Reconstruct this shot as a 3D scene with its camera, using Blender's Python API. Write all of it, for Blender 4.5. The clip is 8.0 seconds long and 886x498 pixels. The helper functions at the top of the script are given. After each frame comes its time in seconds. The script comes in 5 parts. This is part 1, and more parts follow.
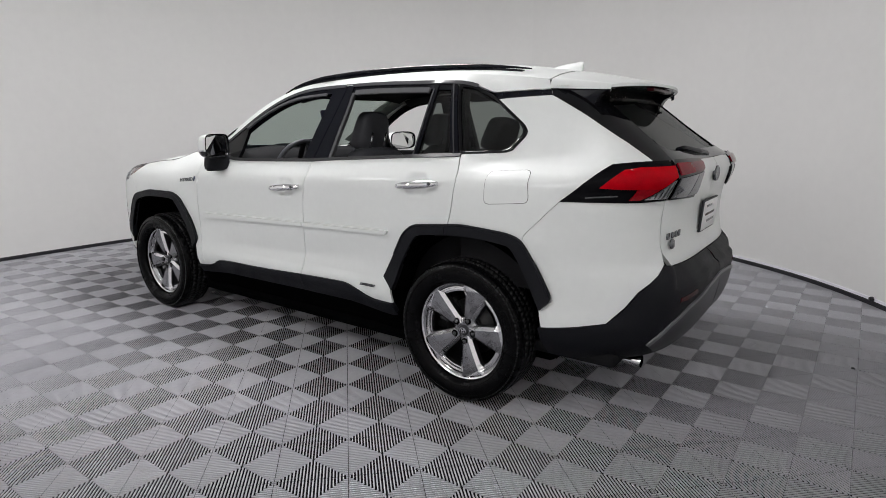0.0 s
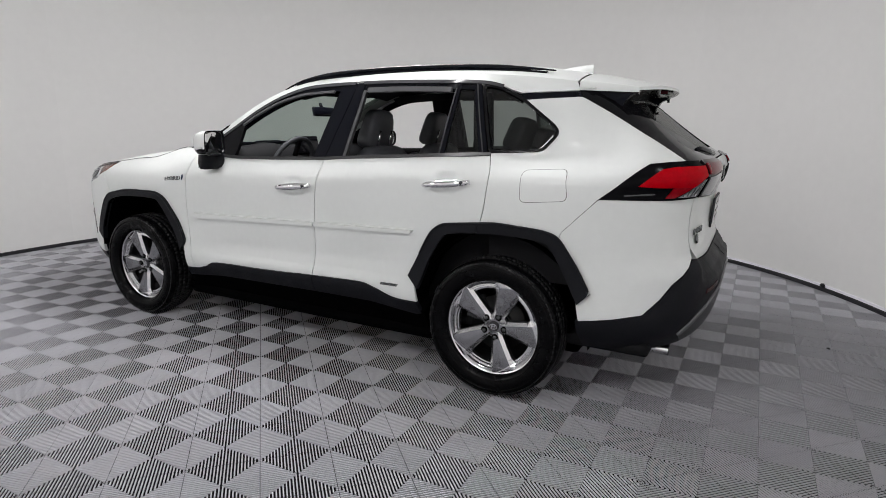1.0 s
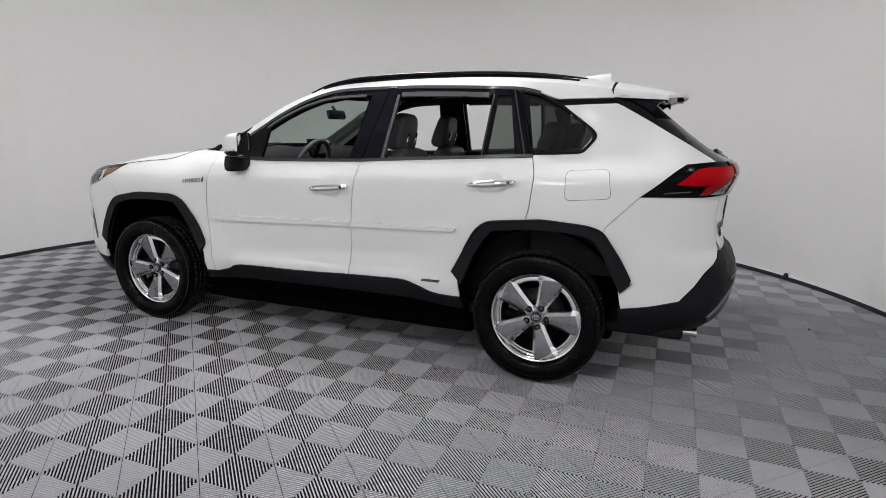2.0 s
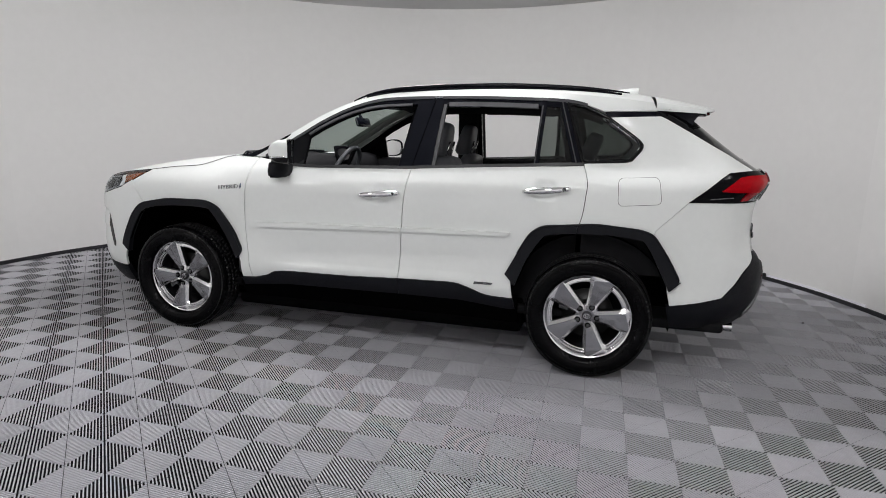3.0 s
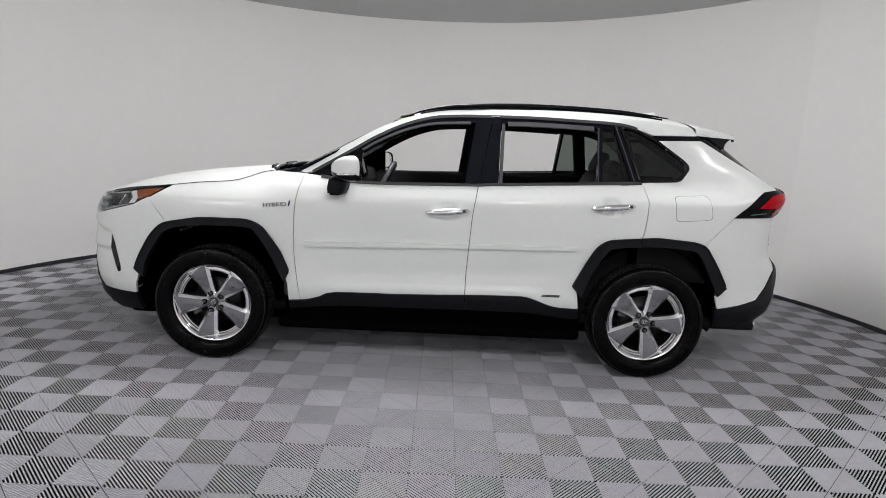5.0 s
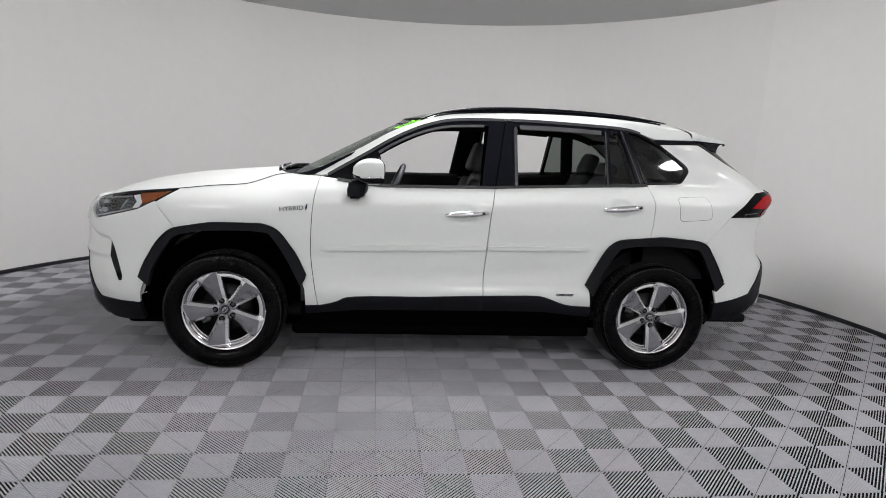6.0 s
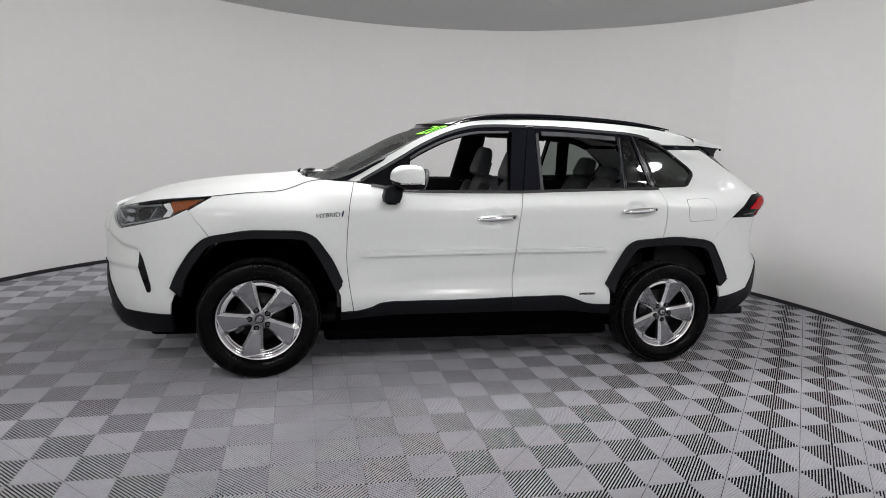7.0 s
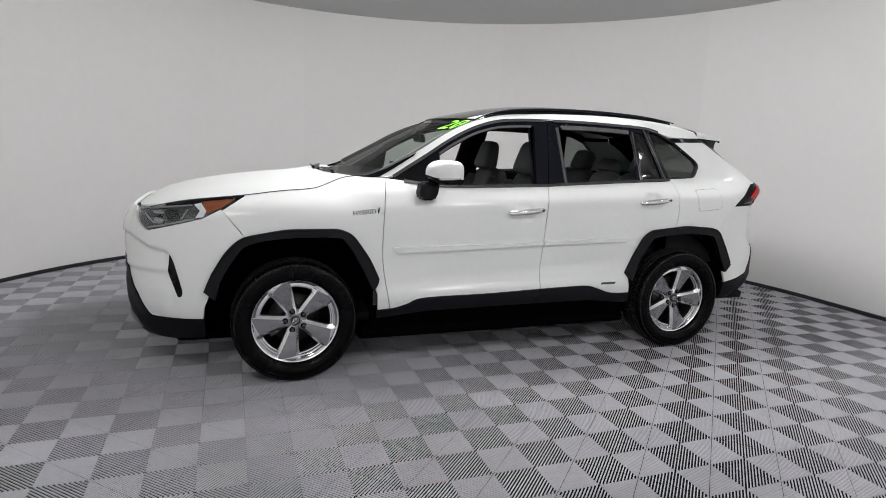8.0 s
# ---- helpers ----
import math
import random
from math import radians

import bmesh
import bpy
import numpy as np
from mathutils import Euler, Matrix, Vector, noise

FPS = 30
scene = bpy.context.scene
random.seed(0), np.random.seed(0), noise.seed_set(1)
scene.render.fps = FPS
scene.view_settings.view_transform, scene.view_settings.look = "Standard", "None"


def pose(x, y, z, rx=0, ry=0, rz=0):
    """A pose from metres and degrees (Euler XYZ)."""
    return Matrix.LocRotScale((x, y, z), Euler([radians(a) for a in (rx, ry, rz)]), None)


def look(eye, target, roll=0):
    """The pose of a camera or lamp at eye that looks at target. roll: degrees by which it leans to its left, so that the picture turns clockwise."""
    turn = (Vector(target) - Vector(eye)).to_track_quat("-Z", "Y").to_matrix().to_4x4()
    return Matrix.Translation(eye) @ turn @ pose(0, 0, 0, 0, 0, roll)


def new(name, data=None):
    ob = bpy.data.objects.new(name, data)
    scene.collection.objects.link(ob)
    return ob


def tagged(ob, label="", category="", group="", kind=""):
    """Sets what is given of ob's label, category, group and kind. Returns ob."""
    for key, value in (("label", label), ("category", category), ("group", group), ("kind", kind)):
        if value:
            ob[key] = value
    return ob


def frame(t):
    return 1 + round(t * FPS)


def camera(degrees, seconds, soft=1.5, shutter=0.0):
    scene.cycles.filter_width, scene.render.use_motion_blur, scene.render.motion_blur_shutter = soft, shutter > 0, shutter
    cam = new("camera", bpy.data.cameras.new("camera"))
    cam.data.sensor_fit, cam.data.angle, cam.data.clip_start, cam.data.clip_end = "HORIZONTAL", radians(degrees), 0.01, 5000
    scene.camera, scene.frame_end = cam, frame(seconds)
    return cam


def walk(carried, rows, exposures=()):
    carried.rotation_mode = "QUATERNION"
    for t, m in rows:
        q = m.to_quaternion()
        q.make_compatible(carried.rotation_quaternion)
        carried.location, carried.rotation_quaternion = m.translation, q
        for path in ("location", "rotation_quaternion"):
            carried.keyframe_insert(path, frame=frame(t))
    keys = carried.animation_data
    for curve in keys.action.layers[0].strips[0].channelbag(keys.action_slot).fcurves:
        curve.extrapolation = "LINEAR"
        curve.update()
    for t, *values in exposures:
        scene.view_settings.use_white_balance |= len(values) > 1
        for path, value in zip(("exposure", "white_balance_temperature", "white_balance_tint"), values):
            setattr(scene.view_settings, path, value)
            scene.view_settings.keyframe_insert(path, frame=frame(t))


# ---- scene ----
cam = camera(74.2, 8.0, 0.9)
PATH = [
    (0, (2.871, -3.129, 1.341), (1.728, -1.54, 0.931), -0.1),
    (0.5, (2.635, -3.255, 1.332), (1.602, -1.588, 0.94), 0.4),
    (1, (2.432, -3.431, 1.352), (1.514, -1.704, 0.932), 0.5),
    (2.5, (1.685, -4.01, 1.344), (1.073, -2.145, 0.955), 1.1),
    (3, (1.371, -4.157, 1.345), (0.865, -2.26, 0.964), 1.5),
    (3.5, (1.032, -4.242, 1.348), (0.654, -2.314, 0.974), 1.9),
    (4, (0.693, -4.338, 1.383), (0.442, -2.389, 1.011), 2.1),
    (4.5, (0.369, -4.371, 1.391), (0.239, -2.409, 1.023), 2.4),
    (5, (0.059, -4.368, 1.389), (0.064, -2.4, 1.036), 2.7),
    (6.5, (-0.79, -4.355, 1.388), (-0.431, -2.417, 1.046), 3.0),
    (7, (-1.114, -4.326, 1.397), (-0.641, -2.411, 1.061), 2.9),
    (7.5, (-1.372, -4.24, 1.392), (-0.795, -2.355, 1.056), 2.8),
    (8, (-1.679, -4.159, 1.389), (-1.002, -2.311, 1.036), 2.5),
]
walk(cam, [(t, look(eye, target, roll)) for t, eye, target, roll in PATH])

# world, lamps and exposure
world = bpy.data.worlds.new("world")
scene.world = world
world.use_nodes = True
world.node_tree.nodes["Background"].inputs[0].default_value = (0.8, 0.85, 0.9, 1)
world.node_tree.nodes["Background"].inputs[1].default_value = 0.05
scene.view_settings.exposure = 0.0

ROOM_X, ROOM_Y, ROOM_R, ROOM_H = -0.2, -0.1, 4.0, 3.0
# unseen lamps: the third set from its reflection, the others added to balance brightness
LAMPS = [(-2.5, -3.6, 0.265), (0.9, -3.9, 0.305), (3.02, -1.87, 0.15), (-0.12, -0.1, 0.49)]
LAMP_GLOW = 42.0

# materials


def mat(name, color, rough=0.5, metal=0.0, coat=0.0, noise_scale=0.0, vary=0.06, bump=0.0, bump_scale=200.0, rough_vary=0.0, spec=0.5, random_tone=0.0, coat_rough=0.14):
    """A procedural surface: tone varied at two scales, fine relief and uneven gloss."""
    m = bpy.data.materials.new(name)
    m.use_nodes = True
    nt = m.node_tree
    b = nt.nodes["Principled BSDF"]
    b.inputs["Base Color"].default_value = (*color, 1)
    b.inputs["Roughness"].default_value = rough
    b.inputs["Metallic"].default_value = metal
    b.inputs["Coat Weight"].default_value = coat
    b.inputs["Coat Roughness"].default_value = coat_rough
    b.inputs["Specular IOR Level"].default_value = spec
    co = nt.nodes.new("ShaderNodeTexCoord")
    if noise_scale:
        n1 = nt.nodes.new("ShaderNodeTexNoise")
        n1.inputs["Scale"].default_value, n1.inputs["Detail"].default_value = noise_scale, 6
        n2 = nt.nodes.new("ShaderNodeTexNoise")
        n2.inputs["Scale"].default_value, n2.inputs["Detail"].default_value = noise_scale * 14, 3
        nt.links.new(co.outputs["Object"], n1.inputs["Vector"])
        nt.links.new(co.outputs["Object"], n2.inputs["Vector"])
        add = nt.nodes.new("ShaderNodeMath")
        add.operation = "ADD"
        nt.links.new(n1.outputs["Fac"], add.inputs[0])
        nt.links.new(n2.outputs["Fac"], add.inputs[1])
        ramp = nt.nodes.new("ShaderNodeMapRange")
        ramp.inputs["From Min"].default_value, ramp.inputs["From Max"].default_value = 0.6, 1.4
        ramp.inputs["To Min"].default_value, ramp.inputs["To Max"].default_value = 1 - vary, 1 + vary
        nt.links.new(add.outputs[0], ramp.inputs["Value"])
        mul = nt.nodes.new("ShaderNodeVectorMath")
        mul.operation = "SCALE"
        mul.inputs[0].default_value = color
        last = ramp.outputs["Result"]
        if random_tone:
            info = nt.nodes.new("ShaderNodeObjectInfo")
            r2 = nt.nodes.new("ShaderNodeMapRange")
            r2.inputs["To Min"].default_value, r2.inputs["To Max"].default_value = 1 - random_tone, 1 + random_tone
            nt.links.new(info.outputs["Random"], r2.inputs["Value"])
            m2 = nt.nodes.new("ShaderNodeMath")
            m2.operation = "MULTIPLY"
            nt.links.new(last, m2.inputs[0])
            nt.links.new(r2.outputs["Result"], m2.inputs[1])
            last = m2.outputs[0]
        nt.links.new(last, mul.inputs["Scale"])
        nt.links.new(mul.outputs[0], b.inputs["Base Color"])
        if rough_vary:
            r3 = nt.nodes.new("ShaderNodeMapRange")
            r3.inputs["From Min"].default_value, r3.inputs["From Max"].default_value = 0.35, 0.65
            r3.inputs["To Min"].default_value, r3.inputs["To Max"].default_value = rough - rough_vary, rough + rough_vary
            nt.links.new(n1.outputs["Fac"], r3.inputs["Value"])
            nt.links.new(r3.outputs["Result"], b.inputs["Roughness"])
    if bump:
        n3 = nt.nodes.new("ShaderNodeTexNoise")
        n3.inputs["Scale"].default_value, n3.inputs["Detail"].default_value = bump_scale, 4
        nt.links.new(co.outputs["Object"], n3.inputs["Vector"])
        bp = nt.nodes.new("ShaderNodeBump")
        bp.inputs["Strength"].default_value, bp.inputs["Distance"].default_value = bump, 0.002
        nt.links.new(n3.outputs["Fac"], bp.inputs["Height"])
        nt.links.new(bp.outputs["Normal"], b.inputs["Normal"])
    return m


def glass(name, tint, rough=0.0):
    """Thin pane: clear or tinted see-through with a mirror gloss by Fresnel."""
    m = bpy.data.materials.new(name)
    m.use_nodes = True
    nt = m.node_tree
    out = nt.nodes["Material Output"]
    nt.nodes.remove(nt.nodes["Principled BSDF"])
    tr = nt.nodes.new("ShaderNodeBsdfTransparent")
    tr.inputs[0].default_value = (*tint, 1)
    gl = nt.nodes.new("ShaderNodeBsdfGlossy")
    gl.inputs["Roughness"].default_value = rough
    gl.inputs[0].default_value = (1, 1, 1, 1)
    lw = nt.nodes.new("ShaderNodeLayerWeight")
    pw = nt.nodes.new("ShaderNodeMath")
    pw.operation = "POWER"
    pw.inputs[1].default_value = 5.0
    nt.links.new(lw.outputs["Facing"], pw.inputs[0])
    fr = nt.nodes.new("ShaderNodeMapRange")
    fr.inputs["To Min"].default_value, fr.inputs["To Max"].default_value = 0.045, 0.40
    nt.links.new(pw.outputs[0], fr.inputs["Value"])
    mix = nt.nodes.new("ShaderNodeMixShader")
    nt.links.new(fr.outputs[0], mix.inputs[0])
    nt.links.new(tr.outputs[0], mix.inputs[1])
    nt.links.new(gl.outputs[0], mix.inputs[2])
    nt.links.new(mix.outputs[0], out.inputs[0])
    return m


WHITE = mat("pearl_white_paint", (0.735, 0.755, 0.74), 0.42, coat=0.5, coat_rough=0.16, spec=0.3, noise_scale=2.0, vary=0.022, bump=0.012, bump_scale=900)
BLACK_PLASTIC = mat("grained_black_plastic", (0.0065, 0.007, 0.0095), 0.52, spec=0.18, noise_scale=9, vary=0.15, bump=0.25, bump_scale=700, rough_vary=0.06)
GLOSS_BLACK = mat("gloss_black", (0.004, 0.004, 0.005), 0.06, spec=0.22, noise_scale=5, vary=0.1)
SATIN_BLACK = mat("satin_black_film", (0.0045, 0.005, 0.008), 0.20, spec=0.16, noise_scale=6, vary=0.12, bump=0.02, bump_scale=500)
SEAL = mat("rubber_seal", (0.012, 0.012, 0.013), 0.6, noise_scale=30, vary=0.2)
FRAME_GREY = mat("grey_window_channel", (0.05, 0.05, 0.053), 0.5, spec=0.3, noise_scale=8, vary=0.1)
RAIN_VISOR = mat("smoked_rain_visor", (0.085, 0.085, 0.09), 0.2, spec=0.3, noise_scale=6, vary=0.1)
VISOR = mat("smoked_visor", (0.055, 0.055, 0.06), 0.25, spec=0.25, noise_scale=6, vary=0.1)
CHROME = mat("chrome", (0.78, 0.78, 0.79), 0.05, metal=1.0, noise_scale=12, vary=0.04, rough_vary=0.02)
ALLOY = mat("hyper_silver_alloy", (0.33, 0.33, 0.34), 0.10, metal=1.0, noise_scale=14, vary=0.02, rough_vary=0.015)
# polished edges, coloured paler than the faces for the light they catch
ALLOY_EDGE = mat("bright_lit_edge_alloy", (0.80, 0.80, 0.81), 0.22, metal=1.0, noise_scale=18, vary=0.05)
BARREL = mat("dark_wheel_barrel", (0.045, 0.045, 0.05), 0.35, metal=0.8, noise_scale=10, vary=0.2)
DISC = mat("brake_disc_steel", (0.05, 0.05, 0.05), 0.45, metal=1.0, noise_scale=25, vary=0.15, rough_vary=0.08)
RUBBER = mat("tyre_rubber", (0.002, 0.002, 0.0024), 0.22, spec=0.1, noise_scale=14, vary=0.25, bump=0.3, bump_scale=300, rough_vary=0.1)
TREAD = mat("tyre_tread_rubber", (0.008, 0.008, 0.0085), 0.5, spec=0.25, noise_scale=22, vary=0.3, bump=0.3, bump_scale=400)
# near-black without gloss: shade under the car and in recesses, put into the colour
DARK = mat("underbody_shade_black", (0.002, 0.002, 0.0022), 0.95, spec=0.0, noise_scale=6, vary=0.3)
RED = mat("red_lamp_lens", (0.42, 0.0, 0.004), 0.05, spec=0.10, noise_scale=40, vary=0.2)
MID_RED = mat("faceted_red_lens", (0.27, 0.001, 0.006), 0.10, spec=0.3, noise_scale=60, vary=0.35, bump=0.6, bump_scale=220)
LAMP_BLACK = mat("black_lamp_housing", (0.004, 0.004, 0.005), 0.15, spec=0.06, noise_scale=5, vary=0.1)
DEEP_RED = mat("deep_red_lamp_lens", (0.17, 0.002, 0.008), 0.08, spec=0.3, noise_scale=40, vary=0.2)
DARK_RED = mat("dark_red_reflector", (0.045, 0.003, 0.006), 0.25, spec=0.3, noise_scale=40, vary=0.2)
AMBER = mat("amber_side_marker", (0.27, 0.062, 0.010), 0.12, coat=1.0, noise_scale=40, vary=0.2)
# white in place of chrome: the reflector's bright reflection put into the colour
REFLECTOR_WHITE = mat("white_for_bright_chrome", (0.80, 0.80, 0.80), 0.2, coat=0.6, noise_scale=40, vary=0.15)
CLEAR = mat("clear_lamp_lens", (0.36, 0.37, 0.39), 0.12, coat=1.0, metal=0.55, noise_scale=35, vary=0.3)
SMOKED = mat("smoked_lamp_lens", (0.16, 0.165, 0.175), 0.10, coat=0.8, metal=0.5, noise_scale=35, vary=0.35)
LAMP_DARK = mat("lamp_inner_grey", (0.085, 0.087, 0.092), 0.25, metal=0.6, coat=0.6, noise_scale=30, vary=0.4)
LINER = mat("dark_interior_trim", (0.006, 0.006, 0.007), 0.75, spec=0.15, noise_scale=10, vary=0.2, bump=0.2, bump_scale=500)
SEAT = mat("charcoal_seat_leather", (0.085, 0.088, 0.098), 0.5, noise_scale=7, vary=0.15, bump=0.3, bump_scale=260, rough_vary=0.06)
SEAT_LIGHT = mat("grey_seat_leather", (0.16, 0.16, 0.165), 0.5, noise_scale=7, vary=0.12, bump=0.3, bump_scale=260, rough_vary=0.06)
PILLAR_TRIM = mat("grey_pillar_trim", (0.34, 0.355, 0.335), 0.75, noise_scale=12, vary=0.08, bump=0.15, bump_scale=500)
SILVER = mat("silver_trim_paint", (0.06, 0.06, 0.066), 0.42, metal=0.4, noise_scale=8, vary=0.08)
BADGE = mat("badge_grey_chrome", (0.17, 0.175, 0.185), 0.25, metal=0.8, noise_scale=30, vary=0.1)
BADGE_RIM = mat("bright_skid_edge", (0.20, 0.20, 0.21), 0.38, metal=0.4, noise_scale=10, vary=0.08)
BADGE_BLUE = mat("badge_blue", (0.03, 0.045, 0.09), 0.25, coat=0.6, noise_scale=30, vary=0.1)
PAPER = mat("white_paper_plate", (0.72, 0.72, 0.72), 0.6, noise_scale=20, vary=0.05)
INK = mat("dark_print", (0.03, 0.03, 0.035), 0.6, noise_scale=20, vary=0.1)
NEON = mat("neon_green_sticker", (0.18, 0.72, 0.02), 0.5, noise_scale=20, vary=0.06)
WALL = mat("white_wall_fabric", (0.80, 0.796, 0.783), 0.85, noise_scale=0.9, vary=0.02, bump=0.08, bump_scale=350, random_tone=0.022)
CEILING = mat("grey_ceiling_paint", (0.6, 0.6, 0.6), 0.9, noise_scale=1.2, vary=0.03, bump=0.1, bump_scale=200)
BASE = mat("black_base_trim", (0.018, 0.018, 0.022), 0.4, noise_scale=9, vary=0.2)
TRACK = mat("pale_vinyl_track", (0.86, 0.85, 0.90), 0.35, noise_scale=5, vary=0.1)
TILE = mat("grey_ribbed_tile_plastic", (0.43, 0.43, 0.46), 0.42, spec=0.45, noise_scale=2.2, vary=0.10, bump=0.12, bump_scale=600, rough_vary=0.08, random_tone=0.05)
SLAB = mat("dark_underfloor", (0.006, 0.006, 0.007), 0.9, spec=0.1, noise_scale=4, vary=0.2)
LAMP_GLASS = bpy.data.materials.new("lit_opal_lamp_glass")
LAMP_GLASS.use_nodes = True
glow = LAMP_GLASS.node_tree.nodes["Principled BSDF"]
glow.inputs["Base Color"].default_value = (0.9, 0.9, 0.9, 1)
glow.inputs["Emission Color"].default_value = (1.0, 0.985, 0.995, 1)
glow.inputs["Emission Strength"].default_value = LAMP_GLOW
LAMP_BODY = mat("white_lamp_housing", (0.7, 0.7, 0.7), 0.5, noise_scale=8, vary=0.05)
WINDSCREEN = glass("windscreen_glass", (0.47, 0.54, 0.50))
LENS = glass("headlight_lens", (0.82, 0.84, 0.85))
TINTED = glass("privacy_glass", (0.22, 0.245, 0.23))
MIRROR = mat("mirror_glass", (0.9, 0.9, 0.9), 0.02, metal=1.0)

# building tools


def obj(name, bm, material, parent=None, label="", smooth=True):
    """Links a bmesh as one mesh object, under a thing or a part where one is given."""
    me = bpy.data.meshes.new(name)
    bm.normal_update()
    for f in bm.faces:
        f.smooth = smooth
    bm.to_mesh(me)
    bm.free()
    me.materials.append(material)
    ob = new(name, me)
    if parent:
        ob.parent = parent
    if label:
        tagged(ob, label)
    return ob


part = obj


def curve_of(pts):
    """A smooth curve through pairs of numbers, as a function."""
    xs = np.array([p[0] for p in pts], float)
    ys = np.array([p[1] for p in pts], float)
    d = np.diff(ys) / np.diff(xs)
    m = np.concatenate(([d[0]], (d[:-1] + d[1:]) / 2, [d[-1]]))

    def f(x):
        x = min(max(x, xs[0]), xs[-1])
        i = min(max(int(np.searchsorted(xs, x)) - 1, 0), len(xs) - 2)
        h = xs[i + 1] - xs[i]
        t = (x - xs[i]) / h
        return float((2 * t**3 - 3 * t**2 + 1) * ys[i] + (t**3 - 2 * t**2 + t) * h * m[i] + (3 * t**2 - 2 * t**3) * ys[i + 1] + (t**3 - t**2) * h * m[i + 1])

    return f


def step(a, b, x):
    t = min(max((x - a) / (b - a), 0.0), 1.0)
    return t * t * (3 - 2 * t)


def fillet(pts, r=0.02, n=4):
    """Rounds the corners of a closed outline."""
    out = []
    k = len(pts)
    for i in range(k):
        p = Vector(pts[i])
        a, b = Vector(pts[i - 1]) - p, Vector(pts[(i + 1) % k]) - p
        la, lb = a.length, b.length
        if la < 1e-6 or lb < 1e-6:
            continue
        d = min(r, la * 0.45, lb * 0.45)
        s, e = p + a / la * d, p + b / lb * d
        for j in range(n + 1):
            t = j / n
            out.append(tuple((1 - t) ** 2 * s + 2 * t * (1 - t) * p + t * t * e))
    return out


def spline(pts, n=5):
    """An open line made smooth through its points."""
    v = [Vector(p) for p in pts]
    v = [2 * v[0] - v[1]] + v + [2 * v[-1] - v[-2]]
    out = []
    for i in range(1, len(v) - 2):
        p0, p1, p2, p3 = v[i - 1:i + 3]
        for j in range(n):
            t = j / n
            out.append(tuple(0.5 * (2 * p1 + (p2 - p0) * t + (2 * p0 - 5 * p1 + 4 * p2 - p3) * t * t + (3 * p1 - p0 - 3 * p2 + p3) * t**3)))
    out.append(tuple(v[-2]))
    return out


def clip(poly, axis, at, keep):
    out = []
    for i in range(len(poly)):
        a, b = poly[i - 1], poly[i]
        da, db = (a[axis] - at) * keep, (b[axis] - at) * keep
        if (da >= 0) != (db >= 0):
            t = da / (da - db)
            q = [a[0] + (b[0] - a[0]) * t, a[1] + (b[1] - a[1]) * t]
            q[axis] = at
            out.append(tuple(q))
        if db >= 0:
            out.append(b)
    return out


def sheet(bm, outline, place, cell=0.03, lift=0.0, rim=0.012, side=-1, back=False):
    """A curved panel: an outline in the plane of two coordinates, cut into cells and laid on the surface that place() gives,
    lifted along its normal, with a rim folded in behind its edge."""
    area = sum(outline[i - 1][0] * outline[i][1] - outline[i][0] * outline[i - 1][1] for i in range(len(outline)))
    if area < 0:
        outline = outline[::-1]
    cache = {}

    def at(p, up):
        e = 0.004
        c, dx, dz = place(p[0], p[1]), place(p[0] + e, p[1]), place(p[0], p[1] + e)
        n = (dx - c).cross(dz - c)
        if n.length > 1e-12:
            n.normalize()
        q = c + n * up
        return Vector((q.x, q.y * -side, q.z))

    def vert(p):
        key = (round(p[0], 5), round(p[1], 5))
        if key not in cache:
            cache[key] = bm.verts.new(at(p, lift))
        return cache[key]

    def face(vs):
        vs = [v for i, v in enumerate(vs) if v != vs[i - 1]]
        if len(set(vs)) == len(vs) > 2:
            try:
                bm.faces.new(vs if side < 0 else vs[::-1])
            except ValueError:
                pass

    us = [p[0] for p in outline]
    i0, i1 = math.floor(min(us) / cell), math.ceil(max(us) / cell)
    ring = []
    for i in range(len(outline)):
        a, b = outline[i - 1], outline[i]
        cuts = [0.0]
        for ax in (0, 1):
            lo, hi = sorted((a[ax], b[ax]))
            for k in range(math.ceil(lo / cell), math.floor(hi / cell) + 1):
                if hi - lo > 1e-9:
                    cuts.append((k * cell - a[ax]) / (b[ax] - a[ax]))
        for t in sorted(set(round(c, 7) for c in cuts if 0 <= c < 1)):
            ring.append((a[0] + (b[0] - a[0]) * t, a[1] + (b[1] - a[1]) * t))
    for i in range(i0, i1):
        col = clip(clip(outline, 0, i * cell, 1), 0, (i + 1) * cell, -1)
        if len(col) < 3:
            continue
        zs = [p[1] for p in col]
        for j in range(math.floor(min(zs) / cell), math.ceil(max(zs) / cell)):
            q = clip(clip(col, 1, j * cell, 1), 1, (j + 1) * cell, -1)
            if len(q) > 2 and abs(sum(q[k - 1][0] * q[k][1] - q[k][0] * q[k - 1][1] for k in range(len(q)))) > 1e-8:
                face([vert(p) for p in q])
    if rim:
        top = [bm.verts.new(at(p, lift)) for p in ring]
        low = [bm.verts.new(at(p, lift - rim)) for p in ring]
        for i in range(len(ring)):
            face([top[i], top[i - 1], low[i - 1], low[i]])
    return bm


def loft(bm, rows, closed=False, flip=False):
    """A skin over rows of points, all of one length."""
    vs = [[bm.verts.new(p) for p in row] for row in rows]
    n = len(vs[0])
    for a, b in zip(vs, vs[1:]):
        for i in range(n if closed else n - 1):
            q = [a[i], a[(i + 1) % n], b[(i + 1) % n], b[i]]
            bm.faces.new(q[::-1] if flip else q)
    return vs


